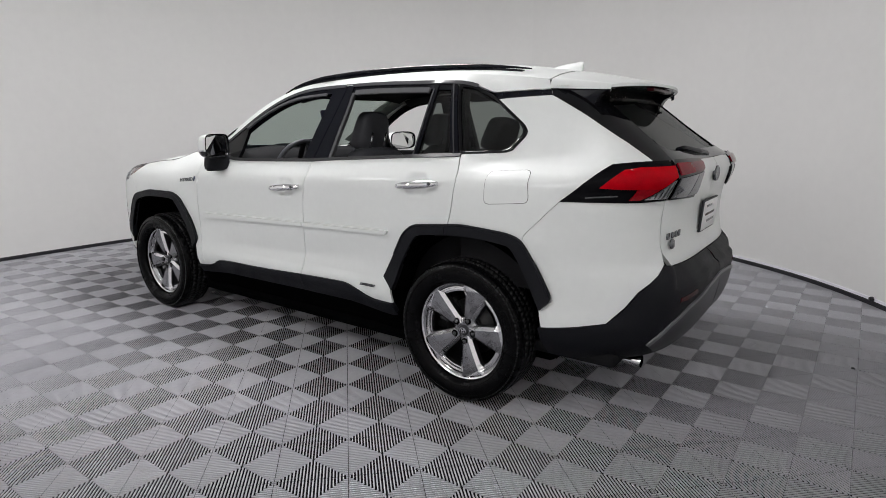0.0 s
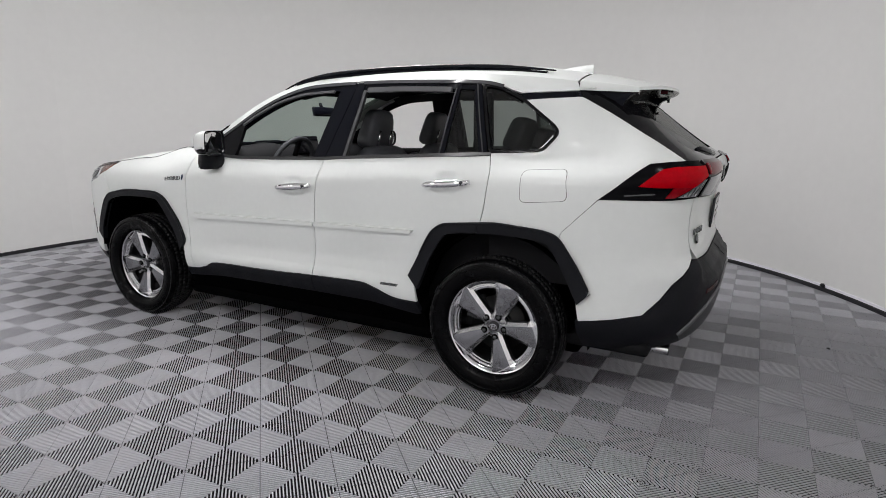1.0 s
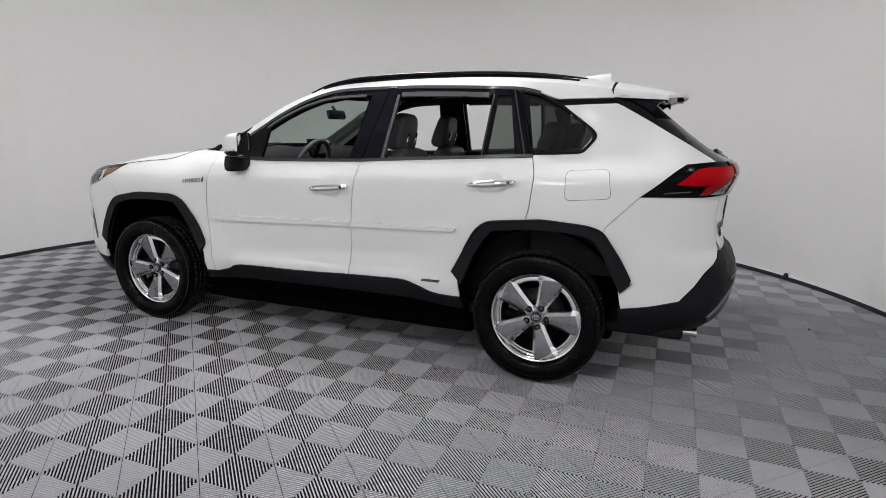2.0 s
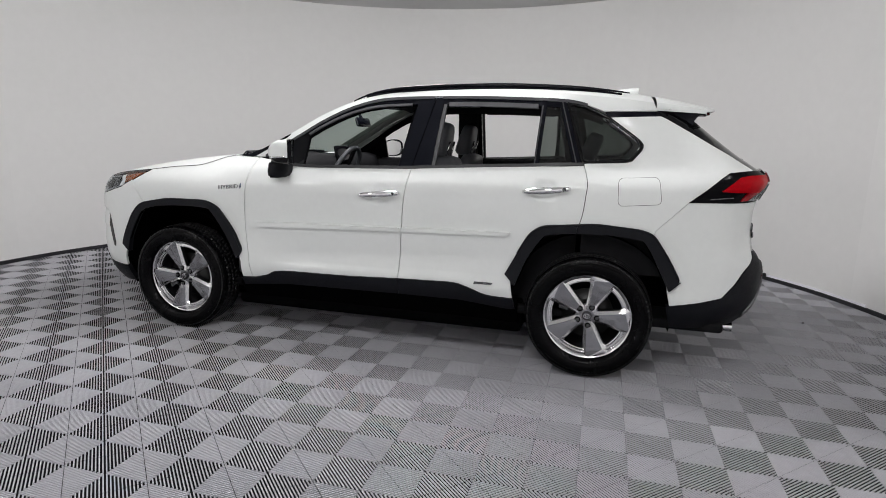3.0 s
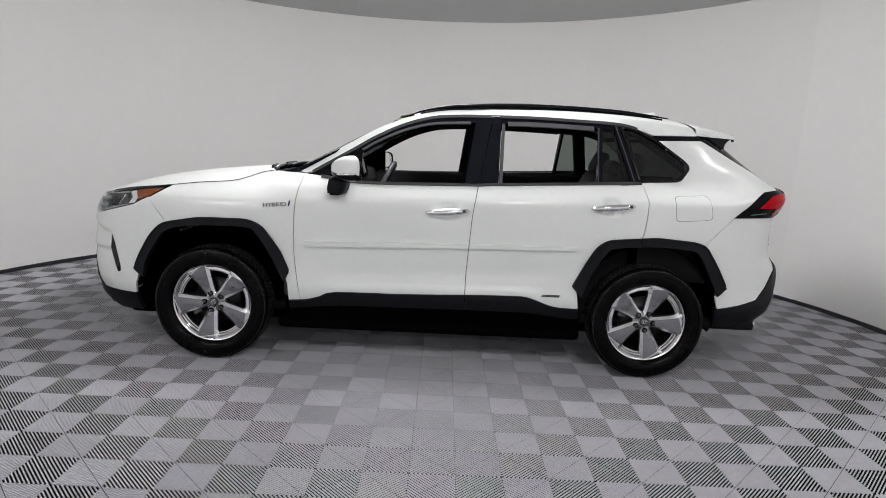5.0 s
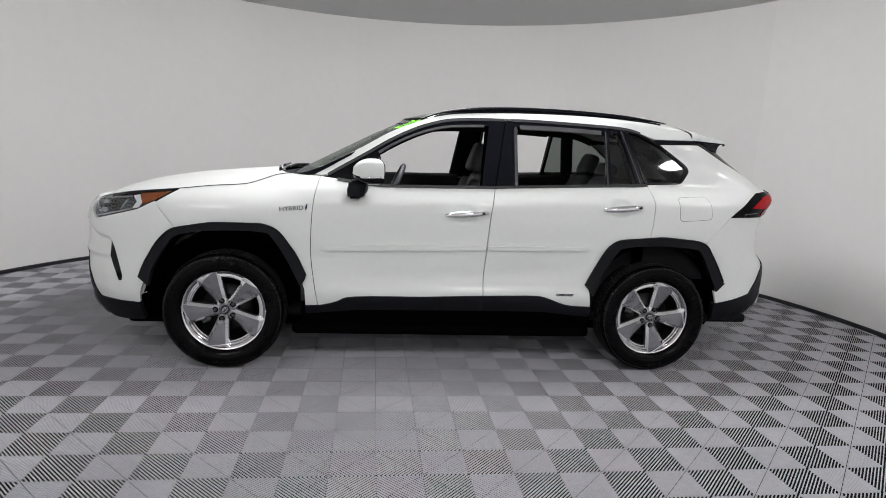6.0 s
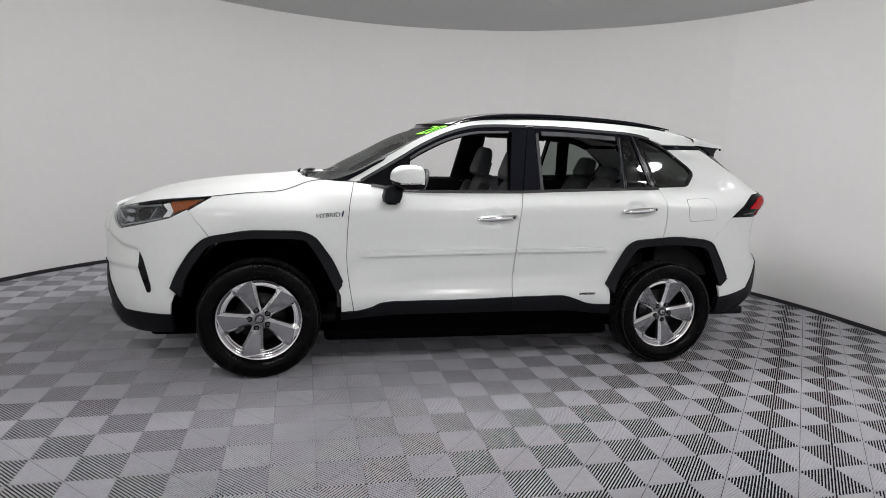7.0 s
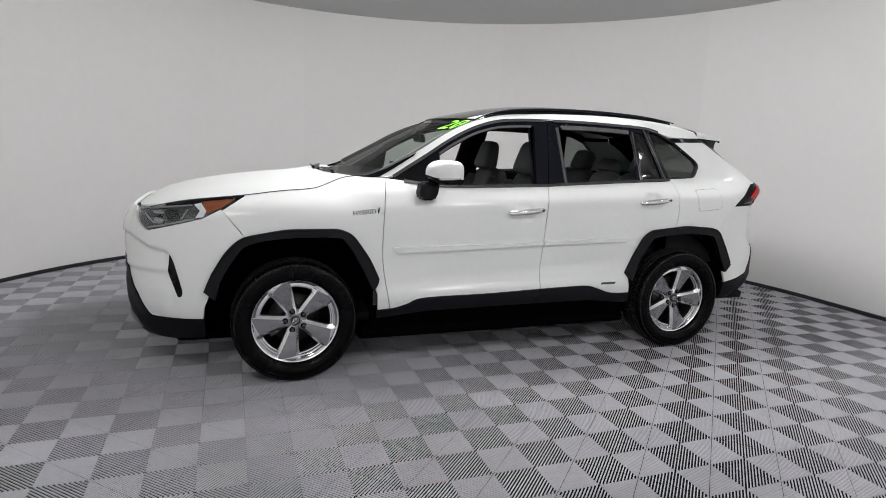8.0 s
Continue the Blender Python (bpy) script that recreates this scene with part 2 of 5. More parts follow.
def lathe(bm, profile, seg=64, axis="y", centre=(0, 0, 0), closed=False):
    """Turns a profile of (radius, along) about an axis."""
    rows = []
    for k in range(seg):
        a = 2 * math.pi * k / seg
        row = []
        for r, d in profile:
            p = (r * math.cos(a), d, r * math.sin(a)) if axis == "y" else (r * math.cos(a), r * math.sin(a), d)
            row.append((p[0] + centre[0], p[1] + centre[1], p[2] + centre[2]))
        rows.append(row)
    vs = [[bm.verts.new(p) for p in row] for row in rows]
    n = len(profile)
    for k in range(seg):
        a, b = vs[k], vs[(k + 1) % seg]
        for i in range(n if closed else n - 1):
            bm.faces.new([a[i], b[i], b[(i + 1) % n], a[(i + 1) % n]])
    bmesh.ops.recalc_face_normals(bm, faces=bm.faces[:])
    return bm


def box(bm, lo, hi, bevel=0.0, seg=2, m=None):
    """A block between two corners with rounded edges."""
    tmp = bmesh.new()
    bmesh.ops.create_cube(tmp, size=1)
    for v in tmp.verts:
        v.co = Vector([lo[i] + (v.co[i] + 0.5) * (hi[i] - lo[i]) for i in range(3)])
    if bevel:
        bmesh.ops.bevel(tmp, geom=tmp.edges[:], offset=bevel, segments=seg, profile=0.5, affect="EDGES")
    if m:
        bmesh.ops.transform(tmp, matrix=m, verts=tmp.verts[:])
    join(bm, tmp)
    return bm


def join(bm, other):
    idx = {v: bm.verts.new(v.co) for v in other.verts}
    for f in other.faces:
        try:
            bm.faces.new([idx[v] for v in f.verts])
        except ValueError:
            pass
    other.free()


def tube(bm, pts, r, seg=10, caps=True, flat=1.0):
    """A round bar along points; r may be a list; flat squeezes it upright."""
    pts = [Vector(p) for p in pts]
    rs = r if isinstance(r, (list, tuple)) else [r] * len(pts)
    rows = []
    for i, p in enumerate(pts):
        d = (pts[min(i + 1, len(pts) - 1)] - pts[max(i - 1, 0)]).normalized()
        ref = Vector((0, 0, 1)) if abs(d.z) < 0.95 else Vector((1, 0, 0))
        s = d.cross(ref).normalized()
        u = s.cross(d)
        rows.append([p + s * math.cos(2 * math.pi * k / seg) * rs[i] + u * math.sin(2 * math.pi * k / seg) * rs[i] * flat for k in range(seg)])
    vs = loft(bm, rows, closed=True)
    if caps:
        bm.faces.new(vs[0][::-1])
        bm.faces.new(vs[-1])
    bmesh.ops.recalc_face_normals(bm, faces=bm.faces[:])
    return bm


def lettering(name, words, size, depth, m, material, parent, label="", shear=0.0):
    """Raised letters in the built-in font, as a mesh."""
    cu = bpy.data.curves.new(name, "FONT")
    cu.body, cu.size, cu.extrude, cu.shear = words, size, depth, shear
    cu.align_x, cu.align_y = "CENTER", "CENTER"
    tmp = bpy.data.objects.new(name, cu)
    scene.collection.objects.link(tmp)
    me = bpy.data.meshes.new_from_object(tmp.evaluated_get(bpy.context.evaluated_depsgraph_get()))
    bpy.data.objects.remove(tmp)
    bpy.data.curves.remove(cu)
    me.transform(m)
    me.materials.clear()
    me.materials.append(material)
    ob = new(name, me)
    ob.parent = parent
    if label:
        tagged(ob, label)
    return ob

# the round photo booth


def room_edge(a, out=0.0):
    """The wall's foot at an angle: round at the back, drawn out behind the camera."""
    c, s = math.cos(a), math.sin(a)
    r = ROOM_R + out
    if s >= 0:
        return ROOM_X + r * c, ROOM_Y + r * s
    b, n = 5.3 + out, 3.0
    k = (abs(c / r) ** n + abs(s / b) ** n) ** (-1 / n)
    return ROOM_X + k * c, ROOM_Y + k * s


def ring_wall(bm, a0, a1, profile, cell=radians(1.5)):
    """A run of the round wall with a cross-section of (outward, height)."""
    n = max(2, math.ceil((a1 - a0) / cell))
    rows = []
    for i in range(n + 1):
        a = a0 + (a1 - a0) * i / n
        rows.append([(*room_edge(a, o), z) for o, z in profile])
    k = len(profile)
    for j in range(k):
        loft(bm, [[r[j], r[(j + 1) % k]] for r in rows])
    for r in (rows[0], rows[-1][::-1]):
        bm.faces.new([bm.verts.new(p) for p in r])
    return bm


wall = new("wall_round")
tagged(wall, "smooth white curved booth wall of tall butted panels", "wall", kind="structure")
SEAMS = [22.6, 60.0, 98.0, 136.0, 174.6, 212.0, 249.0, 286.0, 323.0, 382.6]
for s0, s1 in zip(SEAMS, SEAMS[1:]):
    part("panel", ring_wall(bmesh.new(), radians(s0), radians(s1), [(0.0, 0.0), (0.0, ROOM_H), (0.06, ROOM_H), (0.06, 0.0)]), WALL, wall)
tagged(obj("baseboard", ring_wall(bmesh.new(), 0.0, 2 * math.pi, [(-0.016, 0.0), (-0.016, 0.030), (-0.012, 0.036), (-0.002, 0.036), (-0.002, 0.0)]), BASE), "black plastic base trim along the curved wall", "baseboard", kind="structure")
tagged(obj("trim", ring_wall(bmesh.new(), radians(20), radians(75), [(-0.012, 0.036), (-0.010, 0.056), (-0.002, 0.058), (-0.002, 0.036)]), TRACK), "pale vinyl track strip above the black base trim", "trim", kind="structure")

bm = bmesh.new()
n = 180
low = [bm.verts.new((*room_edge(2 * math.pi * k / n, 0.1), ROOM_H + 0.002)) for k in range(n)]
top = [bm.verts.new((*room_edge(2 * math.pi * k / n, 0.1), ROOM_H + 0.1)) for k in range(n)]
bm.faces.new(low[::-1])
bm.faces.new(top)
for k in range(n):
    bm.faces.new([low[k - 1], low[k], top[k], top[k - 1]])
tagged(obj("ceiling", bm, CEILING, smooth=False), "plain flat grey painted ceiling of the booth", "ceiling", kind="structure")

for lx, ly, lr in LAMPS:
    lamp = obj("ceiling_lamp", lathe(bmesh.new(), [(0.0, -0.001), (lr + 0.09, -0.001), (lr + 0.10, -0.012), (lr + 0.10, -0.04), (lr + 0.08, -0.05), (0.0, -0.05)], 48, "z"), LAMP_BODY)
    lamp.matrix_world = pose(lx, ly, ROOM_H + 0.002)
    tagged(lamp, "round lit opal dome lamp, unseen, set on the ceiling", "ceiling lamp", "lamps of the booth")
    part("shade", lathe(bmesh.new(), [(lr * math.cos(a), -0.05 - 0.6 * lr * math.sin(a)) for a in [math.pi / 2 * k / 6 for k in range(7)]], 24, "z"), LAMP_GLASS, lamp)

# floor: dark slab with ribbed tiles
bm = bmesh.new()
low = [bm.verts.new((*room_edge(2 * math.pi * k / n, 0.1), -0.10)) for k in range(n)]
top = [bm.verts.new((*room_edge(2 * math.pi * k / n, 0.1), -0.0062)) for k in range(n)]
bm.faces.new(top)
bm.faces.new(low[::-1])
for k in range(n):
    bm.faces.new([low[k], low[k - 1], top[k - 1], top[k]])
floor = tagged(obj("floor", bm, SLAB, smooth=False), "grey ribbed plastic tiles in a chequered pattern", "floor", kind="structure")

CELL, RIBS, RIB_W, RIB_D = 0.2, 22, 0.0050, 0.0056
GRID_X, GRID_Y = 0.163, -1.87


def rib_square(verts, faces, cx, cy, turn):
    """A square field of slanting ribs, parted by a groove along its other diagonal."""
    h = CELL / 2 - 0.0006
    root = math.sqrt(0.5)
    pitch = CELL * math.sqrt(2) / RIBS
    for k in range(RIBS):
        d = (k + 0.5 - RIBS / 2) * pitch
        for sign in (-1, 1):
            quad = []
            for off in (-RIB_W / 2, RIB_W / 2):
                o = d + off
                reach = math.sqrt(2) * h - abs(o)
                for e in (0.0013, max(reach, 0.0017)):
                    quad.append((o, e * sign))
            rows = []
            for z, k2 in ((-RIB_D, 1.0), (-0.0015, 1.0), (0.0, 0.44)):
                for side in (0, 1):
                    pair = []
                    for o, e in quad[side * 2:side * 2 + 2]:
                        o = d + (o - d) * k2
                        x, y = (o - e) * root, (o + e) * root
                        pair.append(len(verts))
                        verts.append((cx + (x if turn else -x), cy + y, z))
                    rows.append(pair)
            line = [rows[0], rows[2], rows[4], rows[5], rows[3], rows[1]]
            good = (sign > 0) == bool(turn)
            for p, q in zip(line, line[1:]):
                f = (p[0], q[0], q[1], p[1])
                faces.append(f if good else f[::-1])


def tile_mesh(name, places):
    verts, faces = [], []
    for cx, cy in places:
        for i in (0, 1):
            for j in (0, 1):
                rib_square(verts, faces, cx + (i - 0.5) * CELL, cy + (j - 0.5) * CELL, (i + j) % 2)
    me = bpy.data.meshes.new(name)
    me.from_pydata(verts, [], faces)
    me.materials.append(TILE)
    return me


TILE_PLACES = []
for i in range(-12, 13):
    for j in range(-12, 15):
        tx, ty = GRID_X + (i + 0.5) * 0.4, GRID_Y + (j + 0.5) * 0.4
        a = math.atan2(ty - ROOM_Y, tx - ROOM_X)
        ex, ey = room_edge(a, 0.22)
        if math.hypot(tx - ROOM_X, ty - ROOM_Y) < math.hypot(ex - ROOM_X, ey - ROOM_Y):
            TILE_PLACES.append((tx, ty))
TILE_PLACES.sort(key=lambda p: (p[0] - 0.4) ** 2 + (p[1] + 2.0) ** 2)
tile_data = tile_mesh("tile", [(0, 0)])
for tx, ty in TILE_PLACES[:300]:
    ob = new("tile", tile_data)
    ob.parent = floor
    ob.matrix_local = pose(tx, ty, 0)
rest = new("tiles_beyond", tile_mesh("tiles_beyond", TILE_PLACES[300:]))
rest.parent = floor
tagged(rest, kind="stuff")

# the car: surface of the body, left half; the right half is its mirror
SIDE = curve_of([(0.15, 0.70), (0.30, 0.792), (0.40, 0.852), (0.48, 0.868), (0.55, 0.856), (0.66, 0.847), (0.76, 0.850), (0.88, 0.855), (0.98, 0.851), (1.04, 0.838), (1.09, 0.815), (1.15, 0.785), (1.22, 0.748), (1.31, 0.703), (1.42, 0.648), (1.53, 0.592), (1.60, 0.552), (1.66, 0.50)])
SIDE_FRONT = curve_of([(0.15, 0.71), (0.30, 0.80), (0.40, 0.852), (0.47, 0.863), (0.70, 0.866), (0.88, 0.872), (0.97, 0.868), (1.03, 0.838), (1.068, 0.80), (1.106, 0.76), (1.165, 0.69), (1.3, 0.56)])
NOSE = curve_of([(0.15, -2.05), (0.20, -2.15), (0.30, -2.245), (0.40, -2.265), (0.55, -2.275), (0.70, -2.28), (0.82, -2.268), (0.92, -2.24), (1.0, -2.17), (1.06, -2.02), (1.12, -1.85), (1.3, -1.6)])
TAIL = curve_of([(0.15, 2.05), (0.25, 2.15), (0.33, 2.22), (0.42, 2.285), (0.55, 2.32), (0.64, 2.325), (0.70, 2.31), (0.75, 2.265), (0.82, 2.245), (0.93, 2.238), (1.03, 2.25), (1.10, 2.265), (1.16, 2.265), (1.20, 2.235), (1.25, 2.155), (1.32, 2.06), (1.40, 1.96), (1.48, 1.865), (1.55, 1.80), (1.66, 1.70)])
FRONT_N, FRONT_C, REAR_C = 4.0, -1.0, 1.2


def rear_n(z):
    """How boxy the rear corner is: squarest at the lamps."""
    return 4.2 + 1.2 * step(1.05, 1.15, z) * (1 - step(1.42, 1.55, z))


def half_width(x, z):
    """Half the body's width at a place along it, before its ends close in."""
    k = step(0.85, 1.05, z) * (1 - step(1.25, 1.45, z))
    zz = z - 0.033 * (min(max(x, -0.8), 1.6) + 0.2) * k
    f = step(-1.15, -0.85, x)
    w = SIDE_FRONT(z) * (1 - f) + SIDE(zz) * f
    if x < -0.1:
        w -= 0.05 * (min(-0.1 - x, 0.9) / 0.75) ** 2 * step(1.08, 1.2, z) * f
    # shallow pinch of the doors towards the sill
    w -= 0.009 * math.exp(-((z - 0.60 - 0.05 * x) / 0.05) ** 2) * step(-0.8, -0.4, x) * (1 - step(0.5, 0.9, x))
    # folded flange along the doors' lower edge
    w += 0.007 * (1 - step(0.512, 0.524, z - 0.022 * x)) * step(-0.72, -0.50, x) * (1 - step(0.55, 0.75, x)) * step(0.40, 0.44, z)
    # crease below the windows
    w += 0.0045 * max(0.0, 1 - abs(z - 1.040 - 0.042 * x) / 0.075) * step(-1.1, -0.7, x) * (1 - step(1.0, 1.4, x))
    # cups behind the door handles
    for hx, hz in ((0.078, 0.989), (1.070, 1.059)):
        q = ((x - hx) / 0.066) ** 4 + ((z - hz) / 0.050) ** 2
        if q < 1.6:
            w -= 0.016 * (1 - step(0.45, 1.15, q))
    # the quarter window stands in from the haunch below it
    w -= 0.078 * step(1.15, 1.48, x) * (1 - step(1.75, 2.05, x)) * min(max((1.46 - z) / 0.24, 0.0), 1.0) * step(1.09, 1.215, z)
    # fenders swell round the wheels
    for wx in (-1.345, 1.345):
        r = math.hypot(x - wx, z - 0.36)
        w += 0.010 * math.exp(-((r - 0.50) / 0.12) ** 2)
    return w


def side_y(x, z):
    w = half_width(x, z)
    if x < FRONT_C:
        t = min((FRONT_C - x) / (FRONT_C - NOSE(z)), 0.99999)
        w *= (1 - t**FRONT_N) ** (1 / FRONT_N)
    elif x > REAR_C:
        t = min((x - REAR_C) / (TAIL(z) - REAR_C), 0.99999)
        w *= (1 - t ** rear_n(z)) ** (1 / rear_n(z))
    if 0.96 < x < 1.8 and 1.19 < z < 1.59:
        # fixed pane and quarter window share one nearly flat face
        d = z - 1.34
        k = step(0.96, 1.015, x) * step(1.19, 1.215, z) * (1 - step(1.555, 1.59, z)) * (1 - step(0.05, 0.16, x - 1.57 + 1.48 * (z - 1.31))) * (1 - step(1.57, 1.66, x))
        w += k * (0.692 - 0.1 * (x - 1.2) - 0.47 * d - 0.25 * d * d - w)
    return w


TURN = {}


def corner(z, end):
    """Where the side turns into the front or rear face: along, and half-width."""
    key = (round(z, 3), end)
    if key not in TURN:
        x = FRONT_C if end < 0 else REAR_C
        tip = NOSE(z) if end < 0 else TAIL(z)
        lo, hi = x, tip
        for _ in range(30):
            mid = (lo + hi) / 2
            e = 0.002 * end
            if (side_y(mid, z) - side_y(mid + e, z)) / 0.002 < 1.0:
                lo = mid
            else:
                hi = mid
        TURN[key] = (lo, side_y(lo, z))
    return TURN[key]


def end_x(y, z, end):
    """The front or rear face at a half-width y."""
    tip, c, n = (NOSE(z), FRONT_C, FRONT_N) if end < 0 else (TAIL(z), REAR_C, rear_n(z))
    x = tip
    for _ in range(4):
        w = half_width(x, z)
        x = c + (tip - c) * (1 - min(abs(y) / w, 0.99999) ** n) ** (1 / n)
    return x


GROOVE = curve_of([(-2.40, 0.845), (-2.154, 0.805), (-2.10, 0.777), (-2.022, 0.764), (-1.995, 0.743), (-1.97, 0.70)])


def dent(u, z):
    """Steps pressed into the ends: a shelf before the front vents, the loading step of the rear bumper."""
    if u < -1.94:
        g = GROOVE(u)
        low = 1 - step(g - 0.010, g, z)
        front = 1 - step(-2.03, -1.985, u)
        ramp = -0.016 + 0.020 * min(max((g - z) / max(g - 0.66, 0.02), 0.0), 1.0)
        ramp += (-0.010 + 0.012 * min(max((0.645 - z) / 0.10, 0.0), 1.0)) * (1 - step(0.640, 0.656, z))
        nose = 0.020 * (1 - step(-2.34, -2.265, u)) * step(0.70, 0.84, z) * (1 - step(0.965, 1.0, z))
        return ramp * low * front * step(0.40, 0.46, z) + nose
    if u > 1.92 and z > 1.02:
        return 0.006 * step(1.94, 2.14, u) * (1 - step(2.50, 2.75, u)) * step(1.025, 1.040, z) * (1 - step(1.188, 1.200, z))
    if u > 2.2:
        edge = 0.656 + 0.055 * (u - 2.322)
        return -0.018 * step(2.29, 2.32, u) * step(edge - 0.004, edge + 0.006, z) * (1 - step(0.735, 0.76, z))
    return 0.0


def skin(u, z):
    """The body's surface with its dents."""
    p = plain_skin(u, z)
    d = dent(u, z)
    if d == 0.0:
        return p
    ax, ay = p.x - (-1.45 if u < 0 else 1.50), p.y
    n = math.hypot(ax, ay)
    return Vector((p.x + d * ax / n, p.y + d * ay / n, p.z))


def plain_skin(u, z):
    """The body's surface: u is the place along the car on its side, and runs on across the front or rear face past the corner."""
    if u > REAR_C:
        cx, cy = corner(z, 1)
        if u > cx:
            y = cy - (u - cx)
            return Vector((end_x(y, z, 1), -y, z))
    if u < FRONT_C:
        cx, cy = corner(z, -1)
        if u < cx:
            y = cy - (cx - u)
            return Vector((end_x(y, z, -1), -y, z))
    return Vector((u, -side_y(u, z), z))


def rear_u(y, z):
    """The u of a place on the rear face at y left of the middle."""
    cx, cy = corner(z, 1)
    return cx + cy - y


def front_u(y, z):
    cx, cy = corner(z, -1)
    return cx - cy + y


def panel(name, outline, material, parent, sides=(-1,), lift=0.0, rim=0.014, cell=0.03, label="", smooth=True):
    bm = bmesh.new()
    for s in sides:
        sheet(bm, outline, skin, cell, lift, rim, s)
    return part(name, bm, material, parent, label, smooth)


car = new("car")
tagged(car, "pearl white hybrid SUV with black cladding and lowered windows", "car")

G = 0.0022
DOOR_FRONT = spline([(-0.805, 1.172), (-0.833, 1.033), (-0.845, 0.824), (-0.838, 0.647), (-0.797, 0.402)], 5)
B_SHUT = spline([(0.214, 0.484), (0.216, 0.60), (0.225, 0.775), (0.239, 0.982), (0.266, 1.153)], 5)
REAR_SHUT = spline([(1.262, 0.86), (1.281, 0.932), (1.292, 1.032), (1.295, 1.113), (1.267, 1.208)], 4)
SILL_F = spline([(-0.797, 0.402), (-0.761, 0.406), (-0.687, 0.426), (-0.578, 0.462), (-0.149, 0.470), (0.214, 0.484)], 4)
SILL_R = spline([(0.214, 0.484), (0.412, 0.489), (0.568, 0.490), (0.656, 0.467), (0.762, 0.432), (0.915, 0.425)], 4)
BELT_F = spline([(0.266, 1.153), (-0.178, 1.140), (-0.48, 1.137), (-0.66, 1.157), (-0.805, 1.172)], 4)
BELT_R = spline([(1.267, 1.208), (0.853, 1.187), (0.393, 1.162), (0.266, 1.153)], 4)
ARCH_F_OUT = fillet([(-1.826, 0.548), (-1.796, 0.625), (-1.713, 0.767), (-1.635, 0.846), (-1.40, 0.89), (-1.11, 0.892), (-1.03, 0.857), (-0.927, 0.712), (-0.863, 0.573), (-0.90, 0.517)], 0.05, 4)[5:-5]
ARCH_F_IN = [(-1.802, 0.45), (-1.748, 0.592), (-1.665, 0.735), (-1.59, 0.808), (-1.40, 0.842), (-1.13, 0.843), (-1.062, 0.805), (-0.972, 0.660), (-0.912, 0.52)]
ARCH_R_IN = [(0.925, 0.506), (0.979, 0.645), (1.058, 0.775), (1.118, 0.815), (1.36, 0.835), (1.572, 0.82), (1.632, 0.785), (1.71, 0.648), (1.755, 0.545)]


def mid_arch(pts, cx, cz, k):
    return [(cx + (x - cx) * k, cz + (z - cz) * k) for x, z in pts]


ARCH_F_MID = mid_arch(ARCH_F_IN, -1.35, 0.42, 1.06)
ARCH_R_MID = mid_arch(ARCH_R_IN, 1.345, 0.42, 1.06)


def inset(line, dx, dz=0.0):
    return [(p[0] + dx, p[1] + dz) for p in line]


